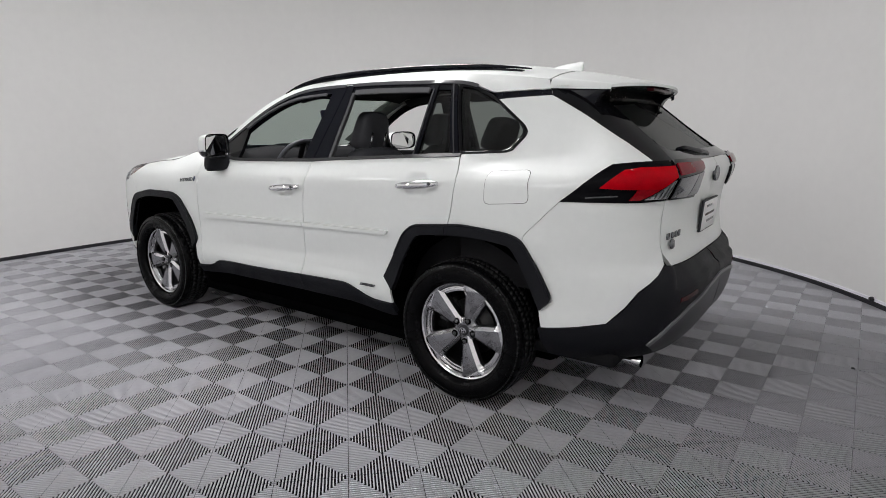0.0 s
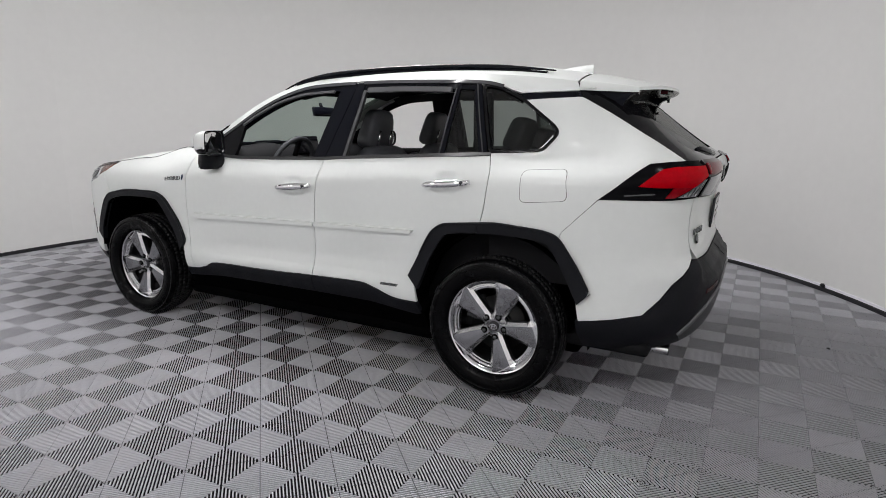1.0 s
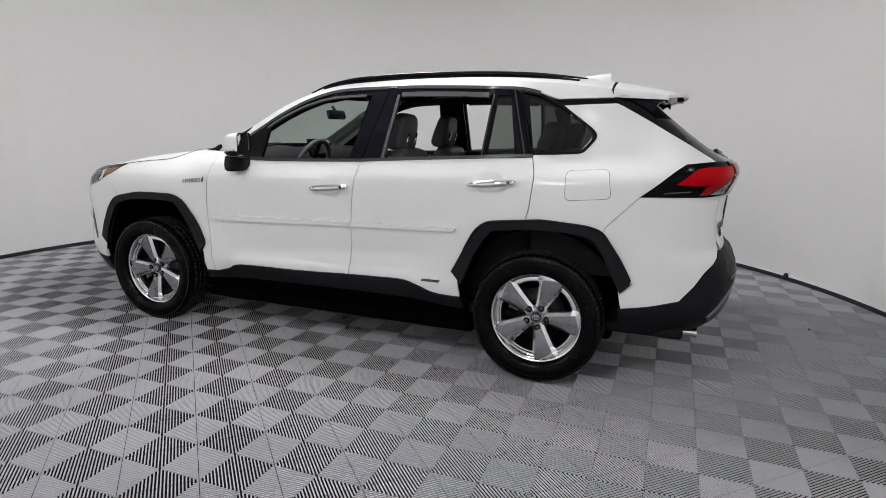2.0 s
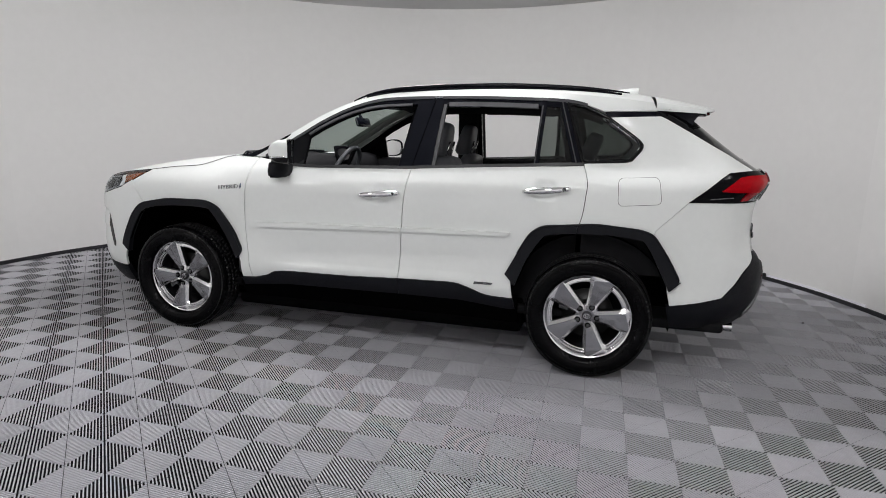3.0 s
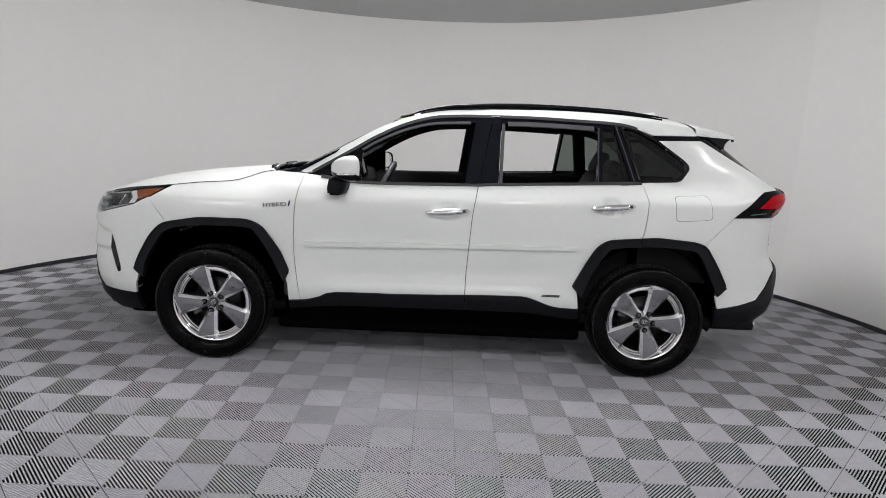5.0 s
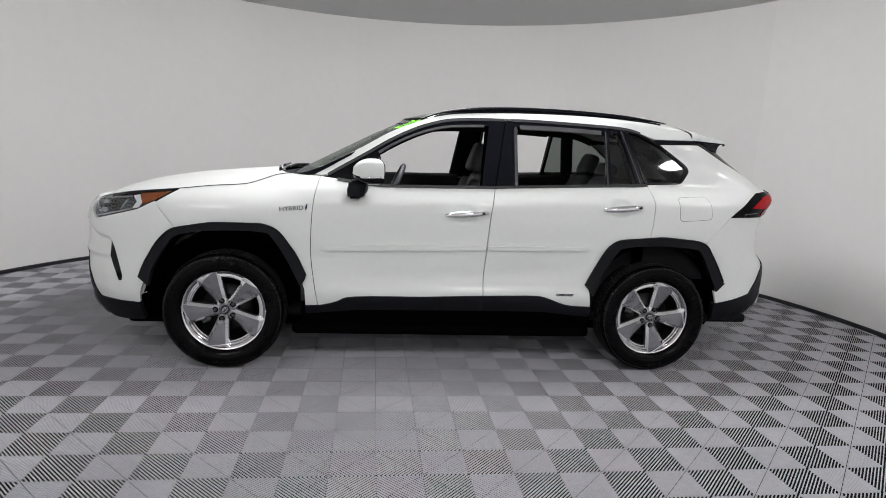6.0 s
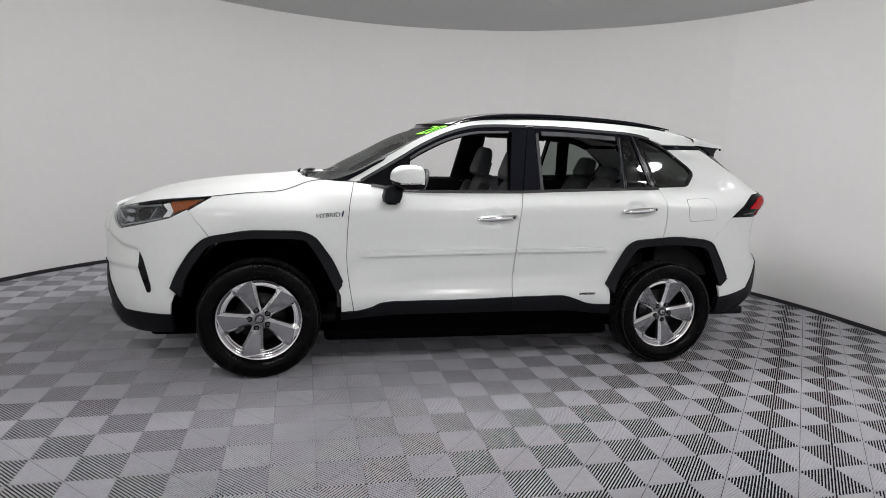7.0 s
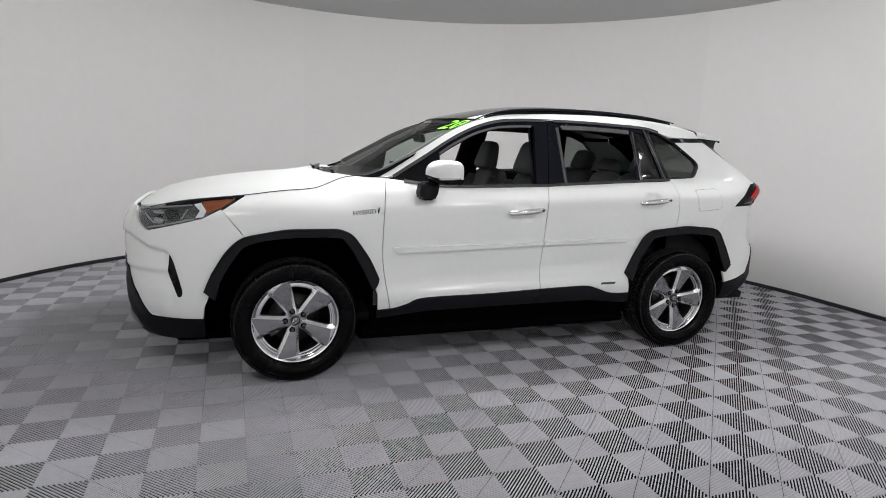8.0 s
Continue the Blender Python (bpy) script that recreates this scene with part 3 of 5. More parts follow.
def side_panels(s):
    """The painted panels and black trim of one side."""
    door = panel("front_door", inset(DOOR_FRONT, G) + SILL_F[1:-1] + inset(B_SHUT, -G) + BELT_F[1:-1], WHITE, car, (s,), cell=0.015)
    # seam inside the shut lines, so that gaps read dark
    panel("door_gap", [(-0.90, 0.42), (-0.75, 0.42), (-0.75, 1.12), (-0.90, 1.12)], SEAL, door, (s,), lift=-0.016, rim=0)
    panel("door_gap", [(0.15, 0.50), (0.30, 0.50), (0.33, 1.13), (0.18, 1.13)], SEAL, door, (s,), lift=-0.016, rim=0)
    rear = panel("rear_door", inset(B_SHUT, G)[::-1] + SILL_R[1:] + [(0.90, 0.53)] + [p for p in ARCH_R_MID if p[0] < 1.25 and p[1] > 0.55] + [(1.258, 0.868)] + inset(REAR_SHUT, -G) + BELT_R[1:-1], WHITE, car, (s,), cell=0.015)
    panel("door_gap", [(1.20, 0.87), (1.36, 0.87), (1.36, 1.18), (1.20, 1.18)], SEAL, rear, (s,), lift=-0.016, rim=0)
    fender = panel("front_fender", inset(DOOR_FRONT, -G)[::-1] + [(-0.98, 1.178), (-1.073, 1.163), (-1.16, 1.13), (-1.244, 1.106), (-1.42, 1.09), (-1.602, 1.066), (-1.725, 0.987), (-1.63, 0.872)] + [p for p in ARCH_F_MID if p[0] > -1.62 and p[1] > 0.55] + [(-0.875, 0.50), (-0.87, 0.398)], WHITE, car, (s,))
    quarter = panel("quarter_panel", inset(REAR_SHUT, G) + [(1.285, 1.210), (1.39, 1.214), (1.49, 1.220), (1.528, 1.230), (1.577, 1.293), (1.582, 1.316), (1.562, 1.345), (1.47, 1.412), (1.382, 1.468)] + [(1.52, 1.474), (1.664, 1.480)] + spline([(1.695, 1.466), (1.814, 1.401), (1.933, 1.332), (2.05, 1.265), (2.162, 1.196)], 3) + [(2.03, 1.184), (1.985, 1.155), (1.824, 1.027), (1.672, 0.87)] + [p for p in ARCH_R_MID if 1.27 < p[0] < 1.66 and p[1] > 0.6][::-1], WHITE, car, (s,))
    fuel = fillet([(1.457, 1.139), (1.670, 1.152), (1.690, 1.010), (1.464, 0.990)], 0.03, 5)
    if s < 0:
        panel("fuel_door_gap", fuel, SEAL, quarter, (s,), lift=0.0008, rim=0, cell=0.02)
        c = (1.570, 1.073)
        panel("fuel_door", [(c[0] + (x - c[0]) * 0.978, c[1] + (z - c[1]) * 0.972) for x, z in fuel], WHITE, quarter, (s,), lift=0.002, rim=0.004, cell=0.02)
    # cladding round the wheels
    for name, out, inn in (("front_arch_cladding", ARCH_F_OUT, ARCH_F_IN), ("rear_arch_cladding", None, ARCH_R_IN)):
        if out is None:
            out = fillet([(0.868, 0.566), (0.926, 0.68), (0.999, 0.814), (1.062, 0.861), (1.356, 0.89), (1.59, 0.873), (1.661, 0.851), (1.752, 0.718), (1.82, 0.595), (1.763, 0.542)], 0.04, 4)[5:-5]
            ring = [(0.925, 0.500)] + [(0.868, 0.566)] + out + [(1.82, 0.595), (1.765, 0.540)] + spline(inn, 4)[::-1][4:-4]
        else:
            ring = [(-1.770, 0.498), (-1.826, 0.548)] + out + [(-0.90, 0.517)] + spline(inn, 4)[::-1][4:-4]
        if name[0] == "r":
            # the fore piece moves with the rear door
            panel(name, clip(ring, 0, 1.2565, -1), BLACK_PLASTIC, car, (s,), lift=0.020, rim=0.034, cell=0.025)
            ring = clip(ring, 0, 1.2605, 1)
        arch = panel(name, ring, BLACK_PLASTIC, car, (s,), lift=0.020, rim=0.034, cell=0.025)
        # rounded bead along the outer edge
        bm = bmesh.new()
        edge = [skin(x, z) for x, z in out]
        tube(bm, [(p.x, (p.y - 0.016) * (1 if s < 0 else -1), p.z - 0.004) for p in edge[3:-3]], 0.0075, 8)
        part("arch_bead", bm, BLACK_PLASTIC, arch)
        # rolled inner lip
        bm = bmesh.new()
        rows = []
        for x, z in spline(inn, 3):
            p = skin(x, z)
            rows.append([(p.x, (p.y + d) * (1 if s < 0 else -1), p.z - 0.02 * (d > 0.1)) for d in (-0.012, 0.03, 0.14)])
        loft(bm, rows)
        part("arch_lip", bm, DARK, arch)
    # sill cladding, in pieces that move with the doors
    low = [(0.214, 0.385), (-0.55, 0.375), (-0.87, 0.345), (-0.87, 0.396)]
    panel("sill_cladding", [(-0.80, 0.399)] + inset(SILL_F[1:-1], 0, -G) + [(0.212, 0.482)] + low, BLACK_PLASTIC, car, (s,), lift=0.010, rim=0.03)
    panel("sill_cladding", [(0.217, 0.482)] + inset(SILL_R[1:-1], 0, -G) + [(0.915, 0.42), (0.93, 0.36), (0.90, 0.355), (0.60, 0.385), (0.217, 0.385)], BLACK_PLASTIC, car, (s,), lift=0.010, rim=0.03)
    # near-black band, the shade below the sill put into its colour
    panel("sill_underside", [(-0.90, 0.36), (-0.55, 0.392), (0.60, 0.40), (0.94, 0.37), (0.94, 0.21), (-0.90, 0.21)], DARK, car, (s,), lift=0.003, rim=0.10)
    # side mouldings
    panel("moulding", fillet([(-0.783, 0.772), (0.220, 0.795), (0.216, 0.769), (-0.760, 0.736)], 0.012, 3), WHITE, door, (s,), lift=0.017, rim=0.018, cell=0.04)
    panel("moulding", fillet([(0.230, 0.795), (0.888, 0.811), (0.868, 0.786), (0.226, 0.770)], 0.012, 3), WHITE, rear, (s,), lift=0.017, rim=0.018, cell=0.04)
    # bright handles over shallow cups
    for holder, x0, z0, x1, z1 in ((door, -0.045, 0.977, 0.214, 1.000), (rear, 0.948, 1.046, 1.207, 1.072)):
        bm = bmesh.new()
        pts, rs = [], []
        for k in range(17):
            t = k / 16
            p = Vector((x0 + (x1 - x0) * t, -half_width(x0 - 0.03, z0), z0 + (z1 - z0) * t))
            p.y += (half_width(x0 - 0.03, z0) - half_width(x1 + 0.03, z1)) * t
            lift = 0.012 + 0.026 * math.sin(math.pi * min(max((t - 0.02) / 0.96, 0), 1)) ** 0.5
            pts.append((p.x, (p.y - lift) * (1 if s < 0 else -1), p.z))
            rs.append(0.004 + 0.0145 * math.sin(math.pi * (0.04 + 0.92 * t)) ** 0.45)
        tube(bm, pts, rs, 12, flat=1.15)
        handle = part("door_handle", bm, CHROME, holder, "chrome door handle")
        bm = bmesh.new()
        p = Vector((x1 - 0.03, -half_width(x1 + 0.03, z1), z1))
        lathe(bm, [(0.0, 0.0), (0.008, 0.0), (0.009, -0.004), (0.0, -0.005)], 16, "y", (p.x, (p.y - 0.047) * (1 if s < 0 else -1), p.z))
        part("lock_cylinder", bm, LAMP_DARK, holder)
    return door, rear, fender, quarter


doors = {s: side_panels(s) for s in (-1, 1)}

# window surrounds: pillars, frames, visors and fixed panes
DLO_TOP = [(-0.76, 1.183), (-0.70, 1.220), (-0.516, 1.331), (-0.383, 1.413), (-0.213, 1.496), (-0.038, 1.549), (0.14, 1.567), (0.336, 1.573), (0.566, 1.577), (0.848, 1.572), (1.109, 1.563), (1.229, 1.546), (1.349, 1.506)]


def strip(line, w, upper=0.0):
    """A band along a line, w deep below it."""
    top, low = [], []
    v = [Vector(p) for p in line]
    for i, p in enumerate(v):
        d = (v[min(i + 1, len(v) - 1)] - v[max(i - 1, 0)]).normalized()
        nrm = Vector((d.y, -d.x))
        top.append(tuple(p - nrm * upper))
        low.append(tuple(p + nrm * w))
    return top + low[::-1]


def loop(pts, n=72):
    """A closed outline cut into n even steps, from its rightmost point."""
    v = [Vector(p) for p in pts]
    ln = [(v[i] - v[i - 1]).length for i in range(len(v))]
    total = sum(ln)
    out = []
    for k in range(n):
        d = total * k / n
        i = 0
        while i < len(v) - 1 and d > ln[(i + 1) % len(v)]:
            d -= ln[(i + 1) % len(v)]
            i += 1
        a, b = v[i], v[(i + 1) % len(v)]
        out.append(tuple(a.lerp(b, min(d / max((b - a).length, 1e-6), 1.0))))
    j = max(range(n), key=lambda q: out[q][0])
    return out[j:] + out[:j]


def border_of(name, outer, k, c, material, parent, s, lift=0.0):
    """A frame between an outline and the same outline drawn in towards a point."""
    ring = loop(outer)
    rows = []
    for f, up in ((1.0, -0.02), (1.0, lift), (0.5 + 0.5 * k, lift), (k, lift - 0.001), (k, -0.02)):
        row = []
        for u, z in ring:
            uu, zz = c[0] + (u - c[0]) * f, c[1] + (z - c[1]) * f
            q = skin(uu, zz)
            row.append((q.x, (q.y - up) * -s, q.z + up * 0.3))
        rows.append(row)
    bm = bmesh.new()
    loft(bm, rows, closed=True)
    bmesh.ops.recalc_face_normals(bm, faces=bm.faces[:])
    return part(name, bm, material, parent)


def window_trim(s):
    door, rear, _, quarter = doors[s]
    front_line = spline(DLO_TOP[:8], 4)
    front_top = [p for p in front_line if p[0] <= 0.345]
    rear_top = [p for p in spline(DLO_TOP, 4) if 0.35 <= p[0] <= 1.115]
    panel("window_frame", strip(front_top, 0.040), SATIN_BLACK, door, (s,), lift=-0.002, rim=0.03)
    panel("window_frame", strip(rear_top, 0.040), SATIN_BLACK, rear, (s,), lift=-0.002, rim=0.03)
    panel("roof_drip_trim", strip(front_top, 0.010, 0.003), VISOR, door, (s,), lift=0.004, rim=0.006)
    panel("roof_drip_trim", strip([p for p in spline(DLO_TOP, 4) if 0.35 <= p[0] <= 1.26], 0.010, 0.003), VISOR, rear, (s,), lift=0.004, rim=0.006)
    panel("door_seal", strip([p for p in spline(DLO_TOP, 4) if p[0] <= 1.26], -0.0035, 0.0075), SEAL, door, (s,), lift=0.003, rim=0.006)
    # door pillars, parted by the shut line
    panel("door_pillar", [(0.180, 1.150), (0.2635, 1.152), (0.348, 1.57), (0.245, 1.57)], SATIN_BLACK, door, (s,), lift=0.001, rim=0.03)
    panel("door_pillar", [(0.2685, 1.152), (0.385, 1.163), (0.402, 1.574), (0.353, 1.572)], SATIN_BLACK, rear, (s,), lift=0.001, rim=0.03)
    panel("pillar_edge", [(0.389, 1.163), (0.409, 1.164), (0.424, 1.53), (0.405, 1.53)], FRAME_GREY, rear, (s,), lift=0.003, rim=0.02)
    # mirror patch
    panel("mirror_patch", [(-0.79, 1.172), (-0.66, 1.158), (-0.46, 1.140), (-0.455, 1.34), (-0.516, 1.318), (-0.70, 1.208), (-0.75, 1.18)], GLOSS_BLACK, door, (s,), lift=-0.001, rim=0.02)
    # rear corner: divider, fixed light, door edge
    panel("window_divider", [(0.988, 1.190), (1.018, 1.192), (1.032, 1.56), (1.002, 1.56)], SATIN_BLACK, rear, (s,), lift=0.001, rim=0.03)
    panel("divider_trim", [(0.990, 1.196), (0.997, 1.196), (1.012, 1.53), (1.005, 1.53)], VISOR, rear, (s,), lift=0.004, rim=0.006)
    panel("fixed_pane", [(1.018, 1.190), (1.225, 1.205), (1.118, 1.555), (1.032, 1.555)], TINTED, rear, (s,), lift=-0.006, rim=0)
    panel("door_edge", [(1.205, 1.203), (1.249, 1.207), (1.135, 1.562), (1.098, 1.562)], SATIN_BLACK, rear, (s,), lift=0.001, rim=0.03)
    panel("door_edge_trim", [(1.222, 1.206), (1.229, 1.206), (1.118, 1.560), (1.111, 1.560)], VISOR, rear, (s,), lift=0.004, rim=0.006)
    # quarter window with its black border
    qw = fillet([(1.255, 1.209), (1.50, 1.220), (1.528, 1.230), (1.580, 1.295), (1.584, 1.318), (1.562, 1.348), (1.38, 1.478), (1.235, 1.546), (1.140, 1.562)], 0.02, 4)
    pane = panel("quarter_window", [(1.27, 1.222), (1.49, 1.231), (1.52, 1.242), (1.566, 1.296), (1.570, 1.314), (1.55, 1.343), (1.37, 1.470), (1.23, 1.536), (1.16, 1.548)], TINTED, quarter, (s,), lift=-0.008, rim=0)
    border_of("window_border", qw, 0.90, (1.345, 1.335), GLOSS_BLACK, pane, s, 0.003)
    # belt seals
    panel("belt_seal", strip([p for p in BELT_F if p[0] > -0.70][::-1], 0.010, 0.006), SEAL, door, (s,), lift=0.004, rim=0.03)
    panel("belt_seal", strip(BELT_R[::-1], 0.010, 0.006), SEAL, rear, (s,), lift=0.004, rim=0.03)
    # smoked rain visors
    panel("rain_visor", strip(spline([(-0.46, 1.330), (-0.37, 1.386), (-0.21, 1.462), (-0.045, 1.508), (0.10, 1.522), (0.205, 1.527)], 4), 0.013), RAIN_VISOR, door, (s,), lift=0.016, rim=0.012)
    panel("rain_visor", strip([(0.44, 1.538), (0.60, 1.541), (0.80, 1.538), (0.985, 1.532)], 0.026), RAIN_VISOR, rear, (s,), lift=0.016, rim=0.012)


for s in (-1, 1):
    window_trim(s)

# roof sides with the front pillars, roof, windscreen, hood
A_EDGE = [(-0.875, 1.186), (-0.80, 1.222), (-0.558, 1.358), (-0.391, 1.457), (-0.218, 1.533), (-0.042, 1.583), (0.15, 1.606), (0.50, 1.622), (0.90, 1.618), (1.25, 1.597), (1.50, 1.572), (1.625, 1.556)]
for s in (-1, 1):
    panel("roof_side", spline(A_EDGE, 4) + [(1.645, 1.512), (1.36, 1.503)] + spline(DLO_TOP, 4)[::-1][2:] + [(-0.78, 1.183), (-0.80, 1.178)], WHITE, car, (s,), rim=0.02)
    panel("roof_band", [(1.36, 1.501), (1.645, 1.510), (1.668, 1.482), (1.52, 1.476), (1.385, 1.470)], SATIN_BLACK, car, (s,), lift=-0.004, rim=0.01)

EDGE_Z = curve_of(A_EDGE)
ROOF_C = curve_of([(-0.30, 1.560), (-0.05, 1.622), (0.20, 1.666), (0.45, 1.687), (0.90, 1.690), (1.25, 1.672), (1.50, 1.640), (1.66, 1.612)])
bm = bmesh.new()
rows = []
for k in range(41):
    t = k / 40
    row = []
    for j in range(-14, 15):
        w = j / 14
        xe = -0.13 + (1.627 + 0.13) * t
        xc = -0.285 + (1.615 + 0.285) * t
        x = xc + (xe - xc) * w * w
        ye, ze = side_y(xe, EDGE_Z(xe)) - 0.002, EDGE_Z(xe)
        z = ROOF_C(xc) + (ze - ROOF_C(xc)) * abs(w) ** 2.6
        row.append((x, ye * w, z))
    rows.append(row)
loft(bm, rows, flip=True)
roof = part("roof", bm, WHITE, car)

# black glass front of the roof
bm = bmesh.new()
loft(bm, [[(p[0], p[1], p[2] + 0.004) for p in row[3:-3]] for row in rows[:20]], flip=True)
part("sunroof_panel", bm, GLOSS_BLACK, roof, "black glass sunroof panel")

# windscreen between the pillars
A_LINE = [(-0.872, 1.186), (-0.80, 1.218), (-0.558, 1.354), (-0.391, 1.453), (-0.218, 1.529), (-0.125, 1.562)]
C_LINE = [(-1.075, 1.155), (-0.98, 1.205), (-0.72, 1.348), (-0.52, 1.454), (-0.37, 1.524), (-0.290, 1.558)]
rows = []
for i, (a, c) in enumerate(zip(spline(A_LINE, 5), spline(C_LINE, 5))):
    ya = side_y(a[0], a[1]) - 0.004
    sag = 0.018 * math.sqrt(math.sin(math.pi * min(i / 25, 1.0)))
    rows.append([(c[0] + (a[0] - c[0]) * abs(j / 12) ** 1.6, ya * j / 12, c[1] + (a[1] - c[1]) * abs(j / 12) ** 1.6 - sag * min(1.0, 5 * (1 - abs(j / 12)))) for j in range(-12, 13)])
bm = bmesh.new()
loft(bm, rows, flip=True)
windscreen = part("windscreen", bm, WINDSCREEN, car)
windscreen.visible_shadow = False
bm = bmesh.new()
loft(bm, [[(p[0], p[1], p[2] + 0.002) for p in r] for r in rows[-4:]], flip=True)
part("shade_band", bm, GLOSS_BLACK, windscreen)
for s in (-1, 1):
    bm = bmesh.new()
    loft(bm, [[(r[12 + s * k][0], r[12 + s * k][1], r[12 + s * k][2] + 0.003) for k in (11, 12)] for r in rows])
    part("pillar_seal", bm, SEAL, windscreen)

for s in (-1, 1):
    panel("cowl_corner", [(-0.94, 1.176), (-0.835, 1.182), (-0.76, 1.224), (-0.62, 1.308), (-0.60, 1.330), (-0.79, 1.230), (-0.875, 1.196)], SATIN_BLACK, windscreen, (s,), lift=0.004, rim=0.01, cell=0.02)

# year sticker high on the windscreen
def glass_at(fx, fy):
    """A place on the windscreen: across (-1 to 1) and up (0 to 1)."""
    i = fy * (len(rows) - 1)
    i0 = min(int(i), len(rows) - 2)
    j = (fx + 1) * 12
    j0 = min(int(j), 23)
    p = [Vector(rows[i0][j0]), Vector(rows[i0][j0 + 1]), Vector(rows[i0 + 1][j0]), Vector(rows[i0 + 1][j0 + 1])]
    a, b = p[0].lerp(p[1], j - j0), p[2].lerp(p[3], j - j0)
    return a.lerp(b, i - i0)


sticker = lettering("year_sticker", "20", 0.19, 0.001, Matrix.Identity(4), NEON, windscreen, "neon green year sticker")
for v in sticker.data.vertices:
    v.co = glass_at(max(-0.74 - v.co.x / 0.6, -0.985), min(0.82 + v.co.y * 1.5 / 0.84, 0.99)) + Vector((-0.5, 0, 0.85)) * (0.003 + v.co.z)

# hood
HOOD_E = spline([(-2.10, 0.985), (-1.90, 1.032), (-1.602, 1.068), (-1.42, 1.092), (-1.244, 1.108), (-1.16, 1.132), (-1.073, 1.165), (-1.0, 1.180)], 4)
HOOD_C = curve_of([(-2.20, 0.962), (-2.13, 1.010), (-2.0, 1.060), (-1.78, 1.108), (-1.45, 1.152), (-1.20, 1.176), (-1.06, 1.182)])
rows = []
for i, e in enumerate(HOOD_E):
    t = i / (len(HOOD_E) - 1)
    ye = side_y(e[0], e[1]) - 0.009
    xc = e[0] - 0.10 * (1 - t) - 0.12 * t * t
    row = []
    for j in range(-14, 15):
        w = abs(j / 14)
        x = xc + (e[0] - xc) * w**2.4
        z = HOOD_C(xc) + (e[1] - HOOD_C(xc)) * w**2.1
        z += 0.003 * math.exp(-((w - 0.62) / 0.12) ** 2) * step(-2.1, -1.7, x)
        row.append((x, ye * j / 14, z + 0.001))
    rows.append(row)
bm = bmesh.new()
loft(bm, rows, flip=True)
lip = [[(p[0], p[1], p[2] - d) for p in rows[0]] for d in (0.0, 0.03)]
loft(bm, lip)
for s in (0, -1):
    loft(bm, [[(r[s][0], r[s][1], r[s][2] - d) for d in (0, 0.02)] for r in rows], flip=s == 0)
hood = part("hood", bm, WHITE, car)
for s in (-1, 1):
    # dark strip laid on the skin for the shade in the hood's gap
    panel("hood_gap", strip(HOOD_E, 0.003, 0.001), SEAL, hood, (s,), lift=0.0015, rim=0, cell=0.02)
# near-black sheet added under the hood, so that its edge gaps read as shade
bm = bmesh.new()
loft(bm, [[(p[0], p[1] * 0.995, p[2] - 0.018) for p in r] for r in rows])
part("hood_gap_backing", bm, DARK, car)

# cowl and wipers
bm = bmesh.new()
rows = []
for j in range(-12, 13):
    w = j / 12
    rows.append([(-1.16 + 0.27 * w * w, 0.70 * w, 1.150 + 0.012 * w * w), (-1.10 + 0.24 * w * w, 0.70 * w, 1.160 + 0.012 * w * w), (-1.03 + 0.17 * w * w, 0.70 * w, 1.162 + 0.01 * w * w), (-1.02 + 0.16 * w * w, 0.70 * w, 1.12)])
loft(bm, rows)
part("cowl", bm, BLACK_PLASTIC, car)
for y0, y1 in ((-0.50, 0.08), (0.02, 0.62)):
    bm = bmesh.new()
    tube(bm, spline([(-1.10 + 0.2 * y0 * y0, y0, 1.172), (-1.088, (y0 + y1) / 2, 1.190), (-1.09 + 0.2 * y1 * y1, y1, 1.186)], 5), 0.008, 8)
    tube(bm, [(-1.12 + 0.2 * y0 * y0, y0, 1.165), (-1.13 + 0.2 * y0 * y0, y0 + 0.05, 1.192), (-1.12, y0 + 0.3, 1.198)], [0.014, 0.011, 0.006], 8)
    part("wiper", bm, SATIN_BLACK, car)

# rear end: tailgate, bumper, lamps
def down(y, zs, f=rear_u):
    return [(f(y, z), z) for z in zs]


def span(lo, hi, n):
    return [lo + (hi - lo) * k / (n - 1) for k in range(n)]


def stroke(a, b, w):
    """A thin band from one place to another."""
    d = Vector((b[0] - a[0], b[1] - a[1])).normalized() * w / 2
    return [(a[0] - d.y, a[1] + d.x), (b[0] - d.y, b[1] + d.x), (b[0] + d.y, b[1] - d.x), (a[0] + d.y, a[1] - d.x)]


MID = 0.0005
gate = panel("tailgate", [(rear_u(0.580, z), z) for z in span(1.030, 0.84, 5)] + [(rear_u(0.570, 0.80), 0.80), (rear_u(0.53, 0.742), 0.742)] + [(rear_u(y, 0.742), 0.742) for y in (0.35, 0.2, MID)] + down(MID, span(0.78, 1.19, 9)) + [(rear_u(y, 1.19), 1.19) for y in (0.2, 0.40)] + [(rear_u(0.40, 1.17), 1.17), (rear_u(0.40, 1.05), 1.05), (rear_u(0.50, 1.032), 1.032)], WHITE, car, (-1, 1), rim=0.02)
# rear glass with its black border
glass_edge = spline([(1.672, 1.482), (1.814, 1.403), (1.933, 1.334), (2.05, 1.267), (2.164, 1.198)], 3)
border = panel("rear_window_border", [(1.648, 1.511)] + glass_edge + [(rear_u(y, 1.196), 1.196) for y in (0.55, 0.45, 0.3, 0.15, MID)] + down(MID, [1.225, 1.235]) + [(rear_u(0.40, 1.235), 1.235), (rear_u(0.47, 1.26), 1.26), (rear_u(0.44, 1.40), 1.40), (rear_u(0.42, 1.47), 1.47), (rear_u(MID, 1.48), 1.48), (rear_u(MID, 1.535), 1.535), (rear_u(0.3, 1.535), 1.535)], GLOSS_BLACK, gate, (-1, 1), lift=-0.004, rim=0.02)
